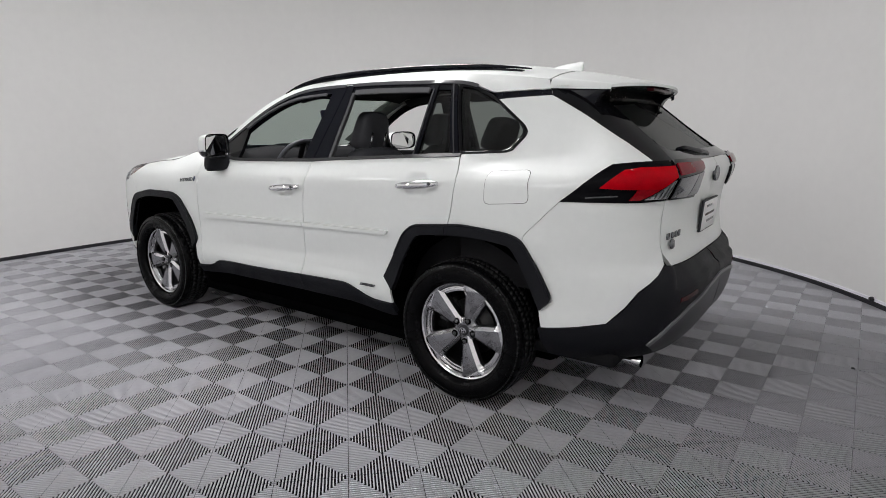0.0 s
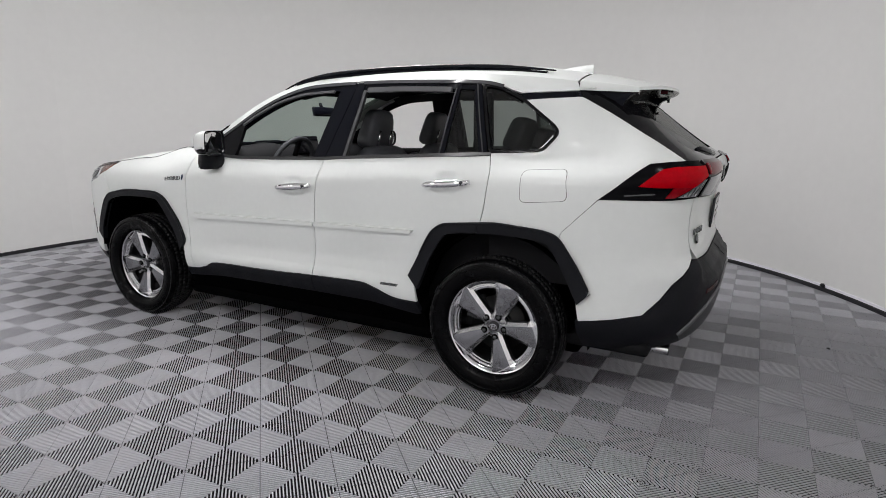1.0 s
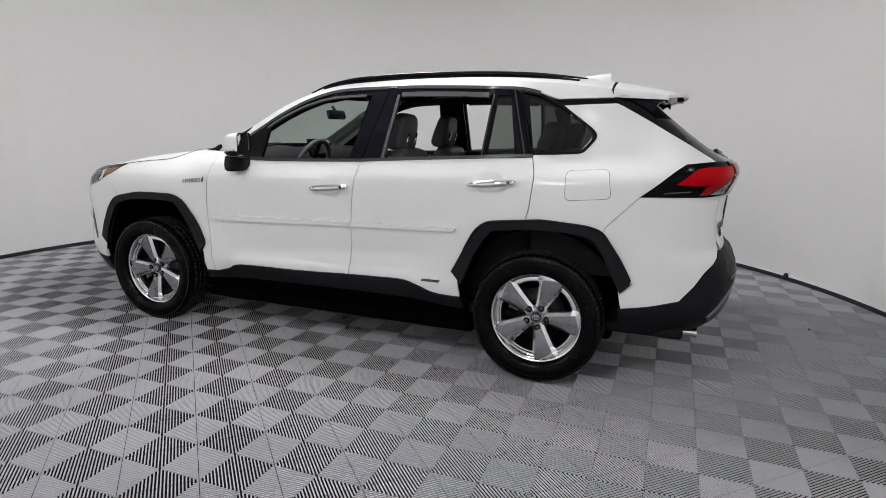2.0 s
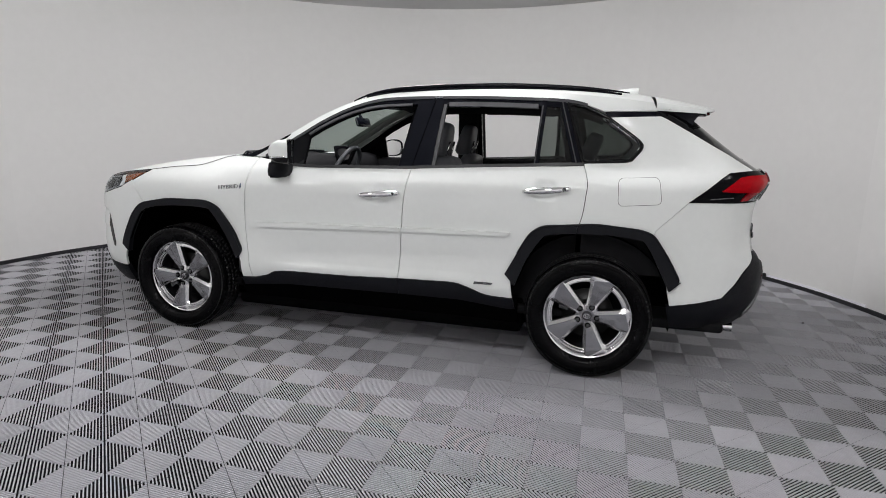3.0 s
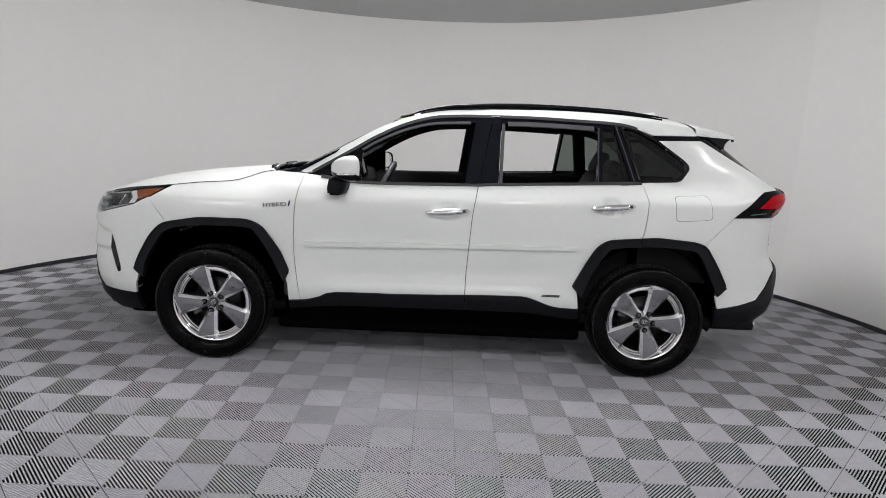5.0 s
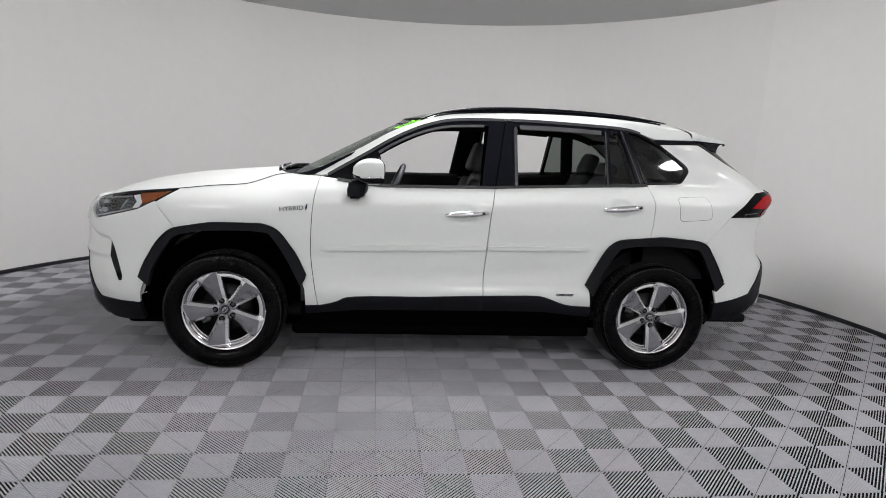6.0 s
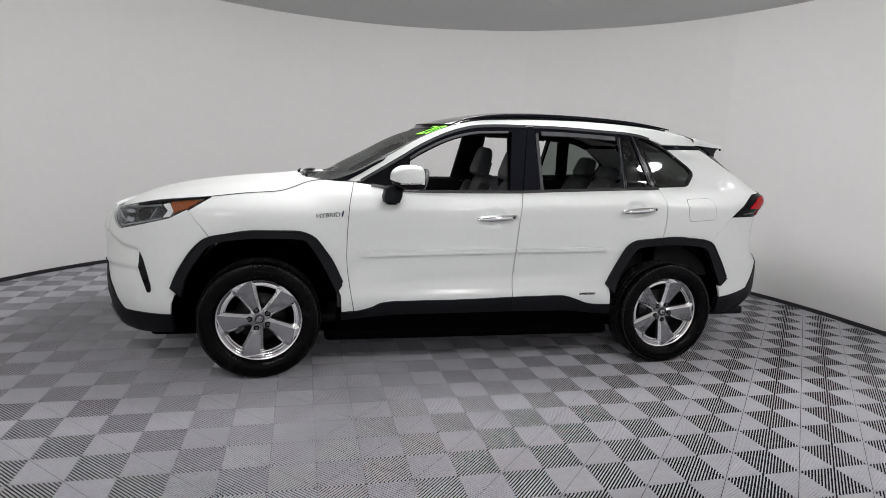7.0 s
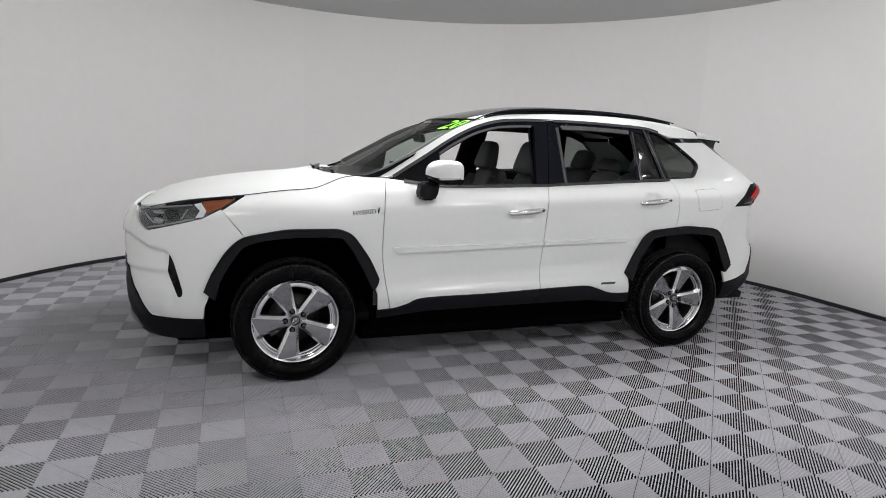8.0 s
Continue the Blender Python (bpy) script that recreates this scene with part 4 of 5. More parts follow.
panel("rear_window", [(rear_u(0.47, 1.235), 1.235), (rear_u(0.3, 1.232), 1.232)] + down(MID, [1.232, 1.3, 1.4, 1.485]) + [(rear_u(0.42, 1.475), 1.475), (rear_u(0.445, 1.39), 1.39), (rear_u(0.475, 1.26), 1.26)], TINTED, gate, (-1, 1), lift=-0.010, rim=0)
# garnish across the tailgate
panel("tailgate_garnish", [(rear_u(0.40, 1.135), 1.135), (rear_u(0.2, 1.13), 1.13), (rear_u(MID, 1.13), 1.13), (rear_u(MID, 1.188), 1.188), (rear_u(0.2, 1.190), 1.190), (rear_u(0.42, 1.186), 1.186)], WHITE, gate, (-1, 1), lift=0.006, rim=0.010)
bm = bmesh.new()
lathe(bm, [(0.0, 0.0), (0.030, 0.0), (0.046, 0.003), (0.052, 0.0), (0.052, -0.01)], 32, "z")
ob = part("emblem", bm, BADGE, gate)
ob.matrix_local = pose(TAIL(1.12) + 0.010, 0, 1.115, 0, 90, 0) @ Matrix.Diagonal((0.72, 1, 1, 1))

for s in (-1, 1):
    corner_panel = panel("rear_bumper_corner", [(1.673, 0.8682), (1.825, 1.0242), (2.0, 1.030), (2.10, 1.031)] + [(rear_u(0.585, z), z) for z in (1.030, 0.95, 0.84)] + [(rear_u(0.575, 0.80), 0.80), (rear_u(0.575, 0.755), 0.755)] + [(2.150, 0.655), (2.108, 0.588), (2.044, 0.515), (1.92, 0.488), (1.775, 0.464), (1.760, 0.53)] + [p for p in ARCH_R_MID if p[0] > 1.66 and p[1] > 0.56][::-1] + [(1.6535, 0.808)], WHITE, car, (s,), rim=0.016)
    # outer lamp: black wedge, red lens, clear reflector
    lamp = panel("tail_light", [(1.826, 1.026), (1.985, 1.160), (2.020, 1.186), (2.10, 1.194), (2.165, 1.198)] + [(rear_u(0.586, z), z) for z in (1.198, 1.12, 1.036)] + [(2.11, 1.030)], LAMP_BLACK, car, (s,), lift=0.004, rim=0.03, cell=0.02)
    panel("red_lens", [(1.984, 1.092), (2.070, 1.162), (2.12, 1.172), (rear_u(0.5885, 1.175), 1.175), (rear_u(0.5885, 1.135), 1.135), (rear_u(0.645, 1.0905), 1.0905), (2.118, 1.0905), (2.05, 1.090)], RED, lamp, (s,), lift=0.010, rim=0.010, cell=0.02, label="glossy red tail light lens")
    panel("brake_lens", [(2.119, 1.090), (rear_u(0.646, 1.090), 1.090), (rear_u(0.70, 1.040), 1.040), (2.085, 1.040)], MID_RED, lamp, (s,), lift=0.0095, rim=0.009, cell=0.02, label="darker faceted red brake lens")
    panel("clear_lens", [(rear_u(0.685, 1.042), 1.042), (rear_u(0.592, 1.124), 1.124), (rear_u(0.590, 1.044), 1.044)], CLEAR, lamp, (s,), lift=0.011, rim=0.010, cell=0.02)
    panel("bright_strip", [(1.93, 1.050), (2.045, 1.062), (2.050, 1.055), (1.93, 1.044)], LAMP_DARK, lamp, (s,), lift=0.006, rim=0.004, cell=0.02)
    inner = panel("inner_tail_light", [(rear_u(0.576, z), z) for z in (1.038, 1.12, 1.196)] + [(rear_u(0.40, 1.196), 1.196), (rear_u(0.285, 1.190), 1.190), (rear_u(0.30, 1.15), 1.15), (rear_u(0.33, 1.06), 1.06), (rear_u(0.36, 1.035), 1.035)], GLOSS_BLACK, gate, (s,), lift=0.010, rim=0.02, cell=0.02)
    panel("red_lens", [(rear_u(0.5745, 1.140), 1.140), (rear_u(0.5745, 1.182), 1.182), (rear_u(0.30, 1.180), 1.180), (rear_u(0.31, 1.152), 1.152)], DEEP_RED, inner, (s,), lift=0.016, rim=0.008, cell=0.02)
    panel("clear_lens", [(rear_u(0.570, 1.046), 1.046), (rear_u(0.570, 1.130), 1.130), (rear_u(0.40, 1.138), 1.138), (rear_u(0.46, 1.044), 1.044)], SMOKED, inner, (s,), lift=0.015, rim=0.008, cell=0.02)
    panel("grey_lens", [(rear_u(0.45, 1.046), 1.046), (rear_u(0.39, 1.138), 1.138), (rear_u(0.315, 1.142), 1.142), (rear_u(0.345, 1.048), 1.048)], LAMP_DARK, inner, (s,), lift=0.014, rim=0.008, cell=0.02)

    # ribs moulded into the lenses
    for k in range(5):
        y = 0.600 + 0.017 * k
        panel("lens_rib", stroke((rear_u(y, 1.046), 1.046), (rear_u(y, 1.118 - 0.016 * k), 1.118 - 0.016 * k), 0.004), LAMP_DARK, lamp, (s,), lift=0.0125, rim=0.003, cell=0.03)

# black lower bumper with silver skid trim, reflector and tail pipe
bumper = panel("rear_bumper", [(1.760, 0.460), (1.92, 0.484), (2.046, 0.511), (2.112, 0.584), (2.154, 0.650)] + [(rear_u(0.58, 0.750), 0.750), (rear_u(0.50, 0.738), 0.738), (rear_u(0.25, 0.738), 0.738)] + down(MID, [0.738, 0.65, 0.55, 0.46, 0.38, 0.34]) + [(rear_u(y, 0.34), 0.34) for y in (0.3, 0.55)] + [(2.08, 0.335), (1.95, 0.325), (1.79, 0.33), (1.770, 0.40)], BLACK_PLASTIC, car, (-1, 1), lift=0.004, rim=0.04, cell=0.015)
panel("skid_trim", [(2.190, 0.405), (2.207, 0.422), (2.292, 0.491), (2.408, 0.554), (2.65, 0.598), (rear_u(MID, 0.615), 0.615), (rear_u(MID, 0.44), 0.44), (2.644, 0.424), (2.295, 0.375), (2.215, 0.362)], SILVER, bumper, (-1, 1), lift=0.010, rim=0.012, cell=0.025, label="grey painted skid plate")
panel("skid_edge", strip([(2.190, 0.407), (2.207, 0.424), (2.292, 0.493), (2.408, 0.556), (2.65, 0.600), (rear_u(MID, 0.617), 0.617)][::-1], 0.012, 0.003), BADGE_RIM, bumper, (-1, 1), lift=0.013, rim=0.008, cell=0.025)
for s in (-1, 1):
    panel("reflector", [(2.330, 0.592), (2.335, 0.612), (2.472, 0.628), (2.480, 0.606)], DARK_RED, bumper, (s,), lift=0.007, rim=0.008, cell=0.025)
    bm = bmesh.new()
    pipe = [(1.98, 0.60 * s, 0.306), (2.08, 0.60 * s, 0.306), (2.150, 0.60 * s, 0.304)]
    tube(bm, pipe, [0.026, 0.026, 0.028], 20, caps=False)
    tube(bm, [(p[0] - 0.002, p[1], p[2]) for p in pipe], [0.022, 0.022, 0.024], 20, caps=False)
    part("tail_pipe", bm, CHROME, car, "chrome tail pipe")

# number plate, with its paper insert shown as plain bars
bm = bmesh.new()
box(bm, (-0.152, -0.006, -0.078), (0.152, 0.006, 0.078), 0.004)
plate = part("number_plate", bm, INK, gate, "black plate frame with a white paper insert")
m = pose(TAIL(0.92) + 0.014, 0, 0.915, 0, 0, 90) @ pose(0, 0, 0, 4)
plate.matrix_local = m
bm = bmesh.new()
box(bm, (-0.145, -0.0085, -0.071), (0.145, -0.005, 0.071), 0.002)
part("paper_insert", bm, PAPER, plate)
for k, (x0, x1, z) in enumerate(((-0.09, 0.02, 0.045), (-0.10, 0.09, 0.005), (-0.06, 0.10, -0.03))):
    bm = bmesh.new()
    box(bm, (x0, -0.0100, z - 0.006), (x1, -0.008, z + 0.006), 0.001)
    part("print_bar", bm, BADGE if k != 1 else DARK_RED, plate)
# model and trim badges as plain bars
for y0, z0, wid, hei in ((-0.535, 0.872, 0.030, 0.028), (-0.500, 0.874, 0.026, 0.028), (-0.470, 0.876, 0.026, 0.028), (-0.440, 0.878, 0.024, 0.028)):
    bm = bmesh.new()
    x = end_x(abs(y0), z0, 1)
    box(bm, (x, y0 - wid / 2, z0 - hei / 2), (x + 0.008, y0 + wid / 2, z0 + hei / 2), 0.003)
    part("badge_bar", bm, BADGE, gate)
bm = bmesh.new()
x = end_x(0.50, 0.835, 1)
lathe(bm, [(0.0, 0.0), (0.028, 0.0), (0.032, -0.006)], 24, "z")
ob = part("badge_disc", bm, BADGE, gate)
ob.matrix_local = pose(x + 0.006, -0.50, 0.835, 0, 84, 0) @ Matrix.Diagonal((0.7, 1.2, 1, 1))

# roof spoiler
rows = []
SP_N = 12
for k in range(SP_N + 1):
    t = k / SP_N
    row = []
    for j in range(-15, 16):
        w = min(abs(j / 14), 1.0)
        xs, xe = 1.639, 2.008 - 0.100 * w**2.4
        x = xs + (xe - xs) * t
        ye = 0.552 - 0.036 * t
        zc = ROOF_C(1.63) + (1.542 - ROOF_C(1.63)) * t**1.15
        zs = 1.556 + (1.524 - 1.556) * t
        z = zc + (zs - zc) * w**2.6
        y = ye * min(max(j / 14, -1), 1)
        if abs(j) == 15:
            z = 1.513 - 0.012 * t
            y += math.copysign(0.014 * (1 - t), j)
        row.append((x, y, z))
    rows.append(row)
low = []
for k in range(SP_N + 1):
    t = k / SP_N
    row = []
    for j in range(-15, 16):
        w = min(abs(j / 14), 1.0)
        p = rows[k][j + 15]
        drop = 0.046 * (1 - t) + 0.012 + 0.03 * math.sin(math.pi * t) * (1 - w**4)
        if abs(j) == 15:
            drop = 0.004
        row.append((p[0] - 0.012 * t, p[1] * 0.985, p[2] - drop))
    low.append(row)
bm = bmesh.new()
loft(bm, rows, flip=True)
lip = [(p[0] + 0.002, p[1], p[2] - 0.014) for p in rows[-1]]
loft(bm, [rows[-1], lip], flip=True)
spoiler = part("spoiler", bm, WHITE, gate)
bm = bmesh.new()
loft(bm, low)
loft(bm, [lip, [(p[0], p[1], min(p[2], q[2] - 0.002)) for p, q in zip(low[-1], lip)]], flip=True)
for j in (0, -1):
    loft(bm, [[r[j] for r in rows], [r[j] for r in low]], flip=j == 0)
part("spoiler_underside", bm, SATIN_BLACK, spoiler)
# black fins below the spoiler's ends
FIN = fillet([(1.645, 1.512), (1.80, 1.519), (1.905, 1.521), (1.908, 1.506), (1.868, 1.488), (1.845, 1.455), (1.842, 1.405), (1.76, 1.440)], 0.012, 3)
for s in (-1, 1):
    bm = bmesh.new()
    rings = []
    for inn in (0.0, 0.05):
        rings.append([(x, s * (0.544 - 0.040 * (x - 1.64) / 0.269 + 0.30 * max(0.0, 1.50 - z) - inn), z) for x, z in FIN])
    vs = loft(bm, rings, closed=True)
    for row in vs:
        bm.faces.new(row)
    bmesh.ops.recalc_face_normals(bm, faces=bm.faces[:])
    part("spoiler_fin", bm, SATIN_BLACK, spoiler, smooth=False)
bm = bmesh.new()
box(bm, (1.950, -0.14, 1.508), (1.985, 0.14, 1.524), 0.004)
part("brake_light", bm, DARK_RED, spoiler)
# rear wiper
bm = bmesh.new()
tube(bm, [(2.210, 0.02, 1.207), (2.200, -0.10, 1.222), (2.172, -0.24, 1.242), (2.158, -0.31, 1.238)], [0.019, 0.016, 0.012, 0.007], 8)
part("rear_wiper", bm, SATIN_BLACK, gate)

# antenna fin
bm = bmesh.new()
rows = []
for k in range(9):
    t = k / 8
    x = 1.385 + 0.175 * t
    h = 0.052 * t**0.8
    w = 0.030 * math.sin(math.pi * (0.15 + 0.75 * t)) ** 0.6
    zb = ROOF_C(x) - 0.006
    rows.append([(x, -w, zb), (x, -w * 0.6, zb + h * 0.6), (x, 0, zb + h + 0.006), (x, w * 0.6, zb + h * 0.6), (x, w, zb)])
loft(bm, rows)
bm.faces.new([bm.verts.new(p) for p in rows[-1]])
part("antenna_fin", bm, WHITE, roof)

# roof rails, closing in towards the rear
RAIL = curve_of([(-0.20, 1.546), (-0.10, 1.588), (0.05, 1.620), (0.30, 1.643), (0.60, 1.655), (0.90, 1.655), (1.20, 1.643), (1.38, 1.628), (1.50, 1.614)])
for s in (-1, 1):
    pts = [(x, s * (side_y(x, EDGE_Z(x)) - 0.012 - 0.085 * step(0.1, 1.6, x)), RAIL(x)) for x in span(-0.20, 1.49, 40)]
    n = len(pts)
    bm = bmesh.new()
    tube(bm, pts, [0.005 + 0.010 * min(1, 6 * k / n, 6 * (n - 1 - k) / n) for k in range(n)], 10, flat=0.75)
    rail = part("roof_rail", bm, SATIN_BLACK, car)
    bm = bmesh.new()
    loft(bm, [[(x, y + d, z + h) for d, h in ((0.010, -0.06), (0.012, -0.008), (-0.012, -0.008), (-0.010, -0.06))] for x, y, z in pts[2:-1]])
    part("rail_base", bm, SATIN_BLACK, rail)

# front end: a dark lamp housing under a clear lens


def oval(u, z, ru, rz):
    return [(u + ru * math.cos(2 * math.pi * k / 20), z + rz * math.sin(2 * math.pi * k / 20)) for k in range(20)]


HEAD = [(-1.615, 1.065), (-1.826, 1.041), (-2.01, 1.008), (-2.14, 0.993), (-2.262, 0.977), (-2.113, 0.866), (-1.825, 0.945), (-1.73, 0.997)]
for s in (-1, 1):
    head = panel("headlight", HEAD, LAMP_DARK, car, (s,), lift=-0.012, rim=0.02, cell=0.02)
    panel("headlight_border", strip([(-2.012, 1.010), (-1.826, 1.043), (-1.612, 1.068)], 0.011), GLOSS_BLACK, head, (s,), lift=0.001, rim=0.012, cell=0.02)
    panel("side_marker", [(-1.827, 1.032), (-1.648, 1.058), (-1.735, 1.001), (-1.806, 0.972)], AMBER, head, (s,), lift=-0.005, rim=0.004, cell=0.02)
    panel("bright_reflector", [(-1.868, 1.016), (-1.832, 1.026), (-1.806, 0.985), (-1.824, 0.952), (-1.863, 0.944), (-1.838, 0.985)], REFLECTOR_WHITE, head, (s,), lift=-0.005, rim=0.004, cell=0.02)
    panel("inner_bezel", [(-1.885, 1.008), (-1.905, 1.004), (-1.925, 0.95), (-1.90, 0.936), (-1.87, 0.946)], LAMP_DARK, head, (s,), lift=-0.006, rim=0.004, cell=0.02)
    panel("projector", oval(-1.975, 0.955, 0.034, 0.034), GLOSS_BLACK, head, (s,), lift=-0.004, rim=0.008, cell=0.012)
    panel("projector_ring", oval(-2.052, 0.967, 0.030, 0.011), CLEAR, head, (s,), lift=-0.005, rim=0.006, cell=0.012)
    panel("projector_ring", oval(-2.050, 0.924, 0.024, 0.018), CLEAR, head, (s,), lift=-0.005, rim=0.006, cell=0.012)
    panel("projector", oval(-2.045, 0.946, 0.016, 0.012), GLOSS_BLACK, head, (s,), lift=-0.003, rim=0.006, cell=0.012)
    for a, b, w in (((-2.134, 0.960), (-2.068, 0.906), 0.010), ((-1.899, 0.991), (-1.932, 0.935), 0.007), ((-2.107, 0.880), (-1.868, 0.940), 0.008), ((-2.235, 0.968), (-1.875, 1.012), 0.007)):
        panel("light_bar", stroke(a, b, w), CLEAR, head, (s,), lift=-0.003, rim=0.006, cell=0.02)
    lens = panel("lens", HEAD, LENS, head, (s,), lift=0.001, rim=0, cell=0.02, label="clear headlight lens")
    lens.visible_shadow = False

shell = panel("front_bumper", [(-1.731, 0.993), (-1.827, 0.941), (-2.03, 0.885), (-2.113, 0.862), (-2.19, 0.918), (-2.268, 0.974)] + [(front_u(0.3, 0.978), 0.978), (front_u(MID, 0.978), 0.978), (front_u(MID, 0.94), 0.94), (front_u(0.36, 0.92), 0.92), (front_u(0.42, 0.80), 0.80), (-2.345, 0.712), (-2.292, 0.694), (-2.252, 0.609), (-2.171, 0.505), (-2.118, 0.405), (-2.10, 0.389), (-1.948, 0.385), (-1.836, 0.386), (-1.83, 0.45)] + [p for p in ARCH_F_MID if p[0] < -1.60 and p[1] > 0.5][:], WHITE, car, (-1, 1), rim=0.016, cell=0.012)
for s in (-1, 1):
    panel("side_vent", fillet([(-1.996, 0.748), (-1.976, 0.702), (-1.936, 0.544), (-1.940, 0.512), (-1.960, 0.508), (-2.006, 0.646)], 0.010), GLOSS_BLACK, shell, (s,), lift=0.002, rim=0.01, cell=0.015)
panel("grille", [(front_u(0.37, 0.92), 0.92), (front_u(MID, 0.94), 0.94), (front_u(MID, 0.38), 0.38), (-2.10, 0.376), (-2.165, 0.49), (-2.245, 0.595), (-2.285, 0.68), (-2.34, 0.70), (front_u(0.43, 0.80), 0.80)], BLACK_PLASTIC, shell, (-1, 1), lift=-0.004, rim=0)
for k in range(9):
    z = 0.44 + 0.05 * k
    y = 0.52 - 0.012 * k
    panel("grille_bar", [(front_u(y, z), z), (front_u(MID, z), z), (front_u(MID, z + 0.014), z + 0.014), (front_u(y, z + 0.014), z + 0.014)], GLOSS_BLACK, shell, (-1, 1), lift=-0.012, rim=0.016, cell=0.06)
panel("front_lip", [(-1.834, 0.382), (-1.948, 0.381), (-2.105, 0.384), (-2.16, 0.47), (-2.235, 0.575), (-2.275, 0.655), (-2.33, 0.655), (-2.33, 0.45), (front_u(0.40, 0.40), 0.40), (front_u(MID, 0.40), 0.40), (front_u(MID, 0.235), 0.235), (front_u(0.55, 0.235), 0.235), (-2.0, 0.24), (-1.835, 0.26)], BLACK_PLASTIC, car, (-1, 1), lift=0.004, rim=0.03, cell=0.025)
panel("skid_plate", [(front_u(0.58, 0.255), 0.255), (front_u(0.40, 0.29), 0.29), (front_u(MID, 0.30), 0.30), (front_u(MID, 0.25), 0.25), (front_u(0.5, 0.235), 0.235)], SILVER, car, (-1, 1), lift=0.012, rim=0.01, cell=0.04)

for s in (-1, 1):
    panel("skid_corner", fillet([(-2.175, 0.285), (-2.215, 0.345), (-2.31, 0.372), (-2.36, 0.345), (-2.32, 0.285)], 0.012, 3), BADGE_RIM, shell, (s,), lift=0.012, rim=0.012, cell=0.025, label="grey skid plate corner")

# fender badges
for s in (-1, 1):
    fender = doors[s][2]
    def on_skin(u, z, lift, run):
        """A frame on the body: along the car, up, outwards."""
        c = skin(u, z)
        a = (skin(u + 0.05, z + 0.05 * run) - skin(u - 0.05, z - 0.05 * run)).normalized()
        b = (skin(u, z + 0.02) - skin(u, z - 0.02)).normalized()
        n = a.cross(b).normalized()
        b = n.cross(a)
        c = c + n * lift
        if s > 0:
            a, b, n = Vector((-a.x, a.y, -a.z)), Vector((b.x, -b.y, b.z)), Vector((n.x, -n.y, n.z))
            c = Vector((c.x, -c.y, c.z))
        return Matrix(((a.x, b.x, n.x, c.x), (a.y, b.y, n.y, c.y), (a.z, b.z, n.z, c.z), (0, 0, 0, 1)))

    mm = on_skin(-0.958, 0.981, 0.0035, 0.09)
    lettering("hybrid_badge", "HYBRID", 0.036, 0.002, mm @ Matrix.Diagonal((1.12, 1, 1, 1)), BADGE, fender, "silver HYBRID badge")
    bm = bmesh.new()
    q = skin(-0.873, 0.993)
    tube(bm, [(q.x - 0.003, (q.y - 0.004) * -s, q.z - 0.018), (q.x, (q.y - 0.001) * -s, q.z), (q.x + 0.004, (q.y - 0.001) * -s, q.z + 0.018)], [0.003, 0.006, 0.003], 8)
    part("badge_drop", bm, BADGE_BLUE, fender)
    # small drive badge low on the rear door, unreadable
    rear = doors[s][1]
    panel("badge_bar", [(0.690, 0.505), (0.800, 0.507), (0.792, 0.493), (0.682, 0.491)], BADGE, rear, (s,), lift=0.003, rim=0.004, cell=0.05)
    panel("badge_bar", [(0.705, 0.503), (0.745, 0.504), (0.742, 0.495), (0.702, 0.494)], INK, rear, (s,), lift=0.0045, rim=0.003, cell=0.05)
    panel("badge_bar", [(0.755, 0.503), (0.785, 0.504), (0.782, 0.496), (0.752, 0.495)], INK, rear, (s,), lift=0.0045, rim=0.003, cell=0.05)

# wheels


def tyre_mesh():
    bm = bmesh.new()
    prof = [(0.246, -0.085), (0.254, -0.098), (0.272, -0.110), (0.300, -0.114), (0.325, -0.110), (0.343, -0.102), (0.352, -0.090), (0.352, 0.090), (0.343, 0.102), (0.325, 0.110), (0.300, 0.114), (0.272, 0.110), (0.254, 0.098), (0.246, 0.085)]
    lathe(bm, prof, 96)
    # raised sidewall rings
    for r in (0.268, 0.318):
        lathe(bm, [(r - 0.003, -0.1105 if r > 0.3 else -0.104), (r, -0.1165 if r > 0.3 else -0.111), (r + 0.003, -0.1105 if r > 0.3 else -0.107)], 96)
    return bm


def tread_mesh():
    bm = bmesh.new()
    n = 80
    for k in range(n):
        for y0, y1, r, off in ((-0.106, -0.060, 0.356, 0.0), (-0.054, -0.022, 0.358, 0.4), (-0.016, 0.016, 0.3585, 0.1), (0.022, 0.054, 0.358, 0.6), (0.060, 0.106, 0.356, 0.2)):
            a0 = 2 * math.pi * (k + off) / n
            a1 = a0 + 2 * math.pi / n * 0.86
            vs = []
            for a in (a0, a1):
                for y, rr in ((y0, r - (0.016 if abs(y0) > 0.1 else 0)), (y1, r - (0.016 if abs(y1) > 0.1 else 0))):
                    skew = 0.012 * (y - y0) / (y1 - y0)
                    for d in (0.0, 0.006):
                        vs.append(bm.verts.new(((rr - d) * math.cos(a + skew), y, (rr - d) * math.sin(a + skew))))
            a, b, c, d, e, f, g, h = vs
            for q in ((a, e, g, c), (a, b, f, e), (c, g, h, d), (a, c, d, b), (e, f, h, g)):
                bm.faces.new(q)
    bmesh.ops.recalc_face_normals(bm, faces=bm.faces[:])
    return bm


FACE = -0.062  # wheel face, outwards is -y


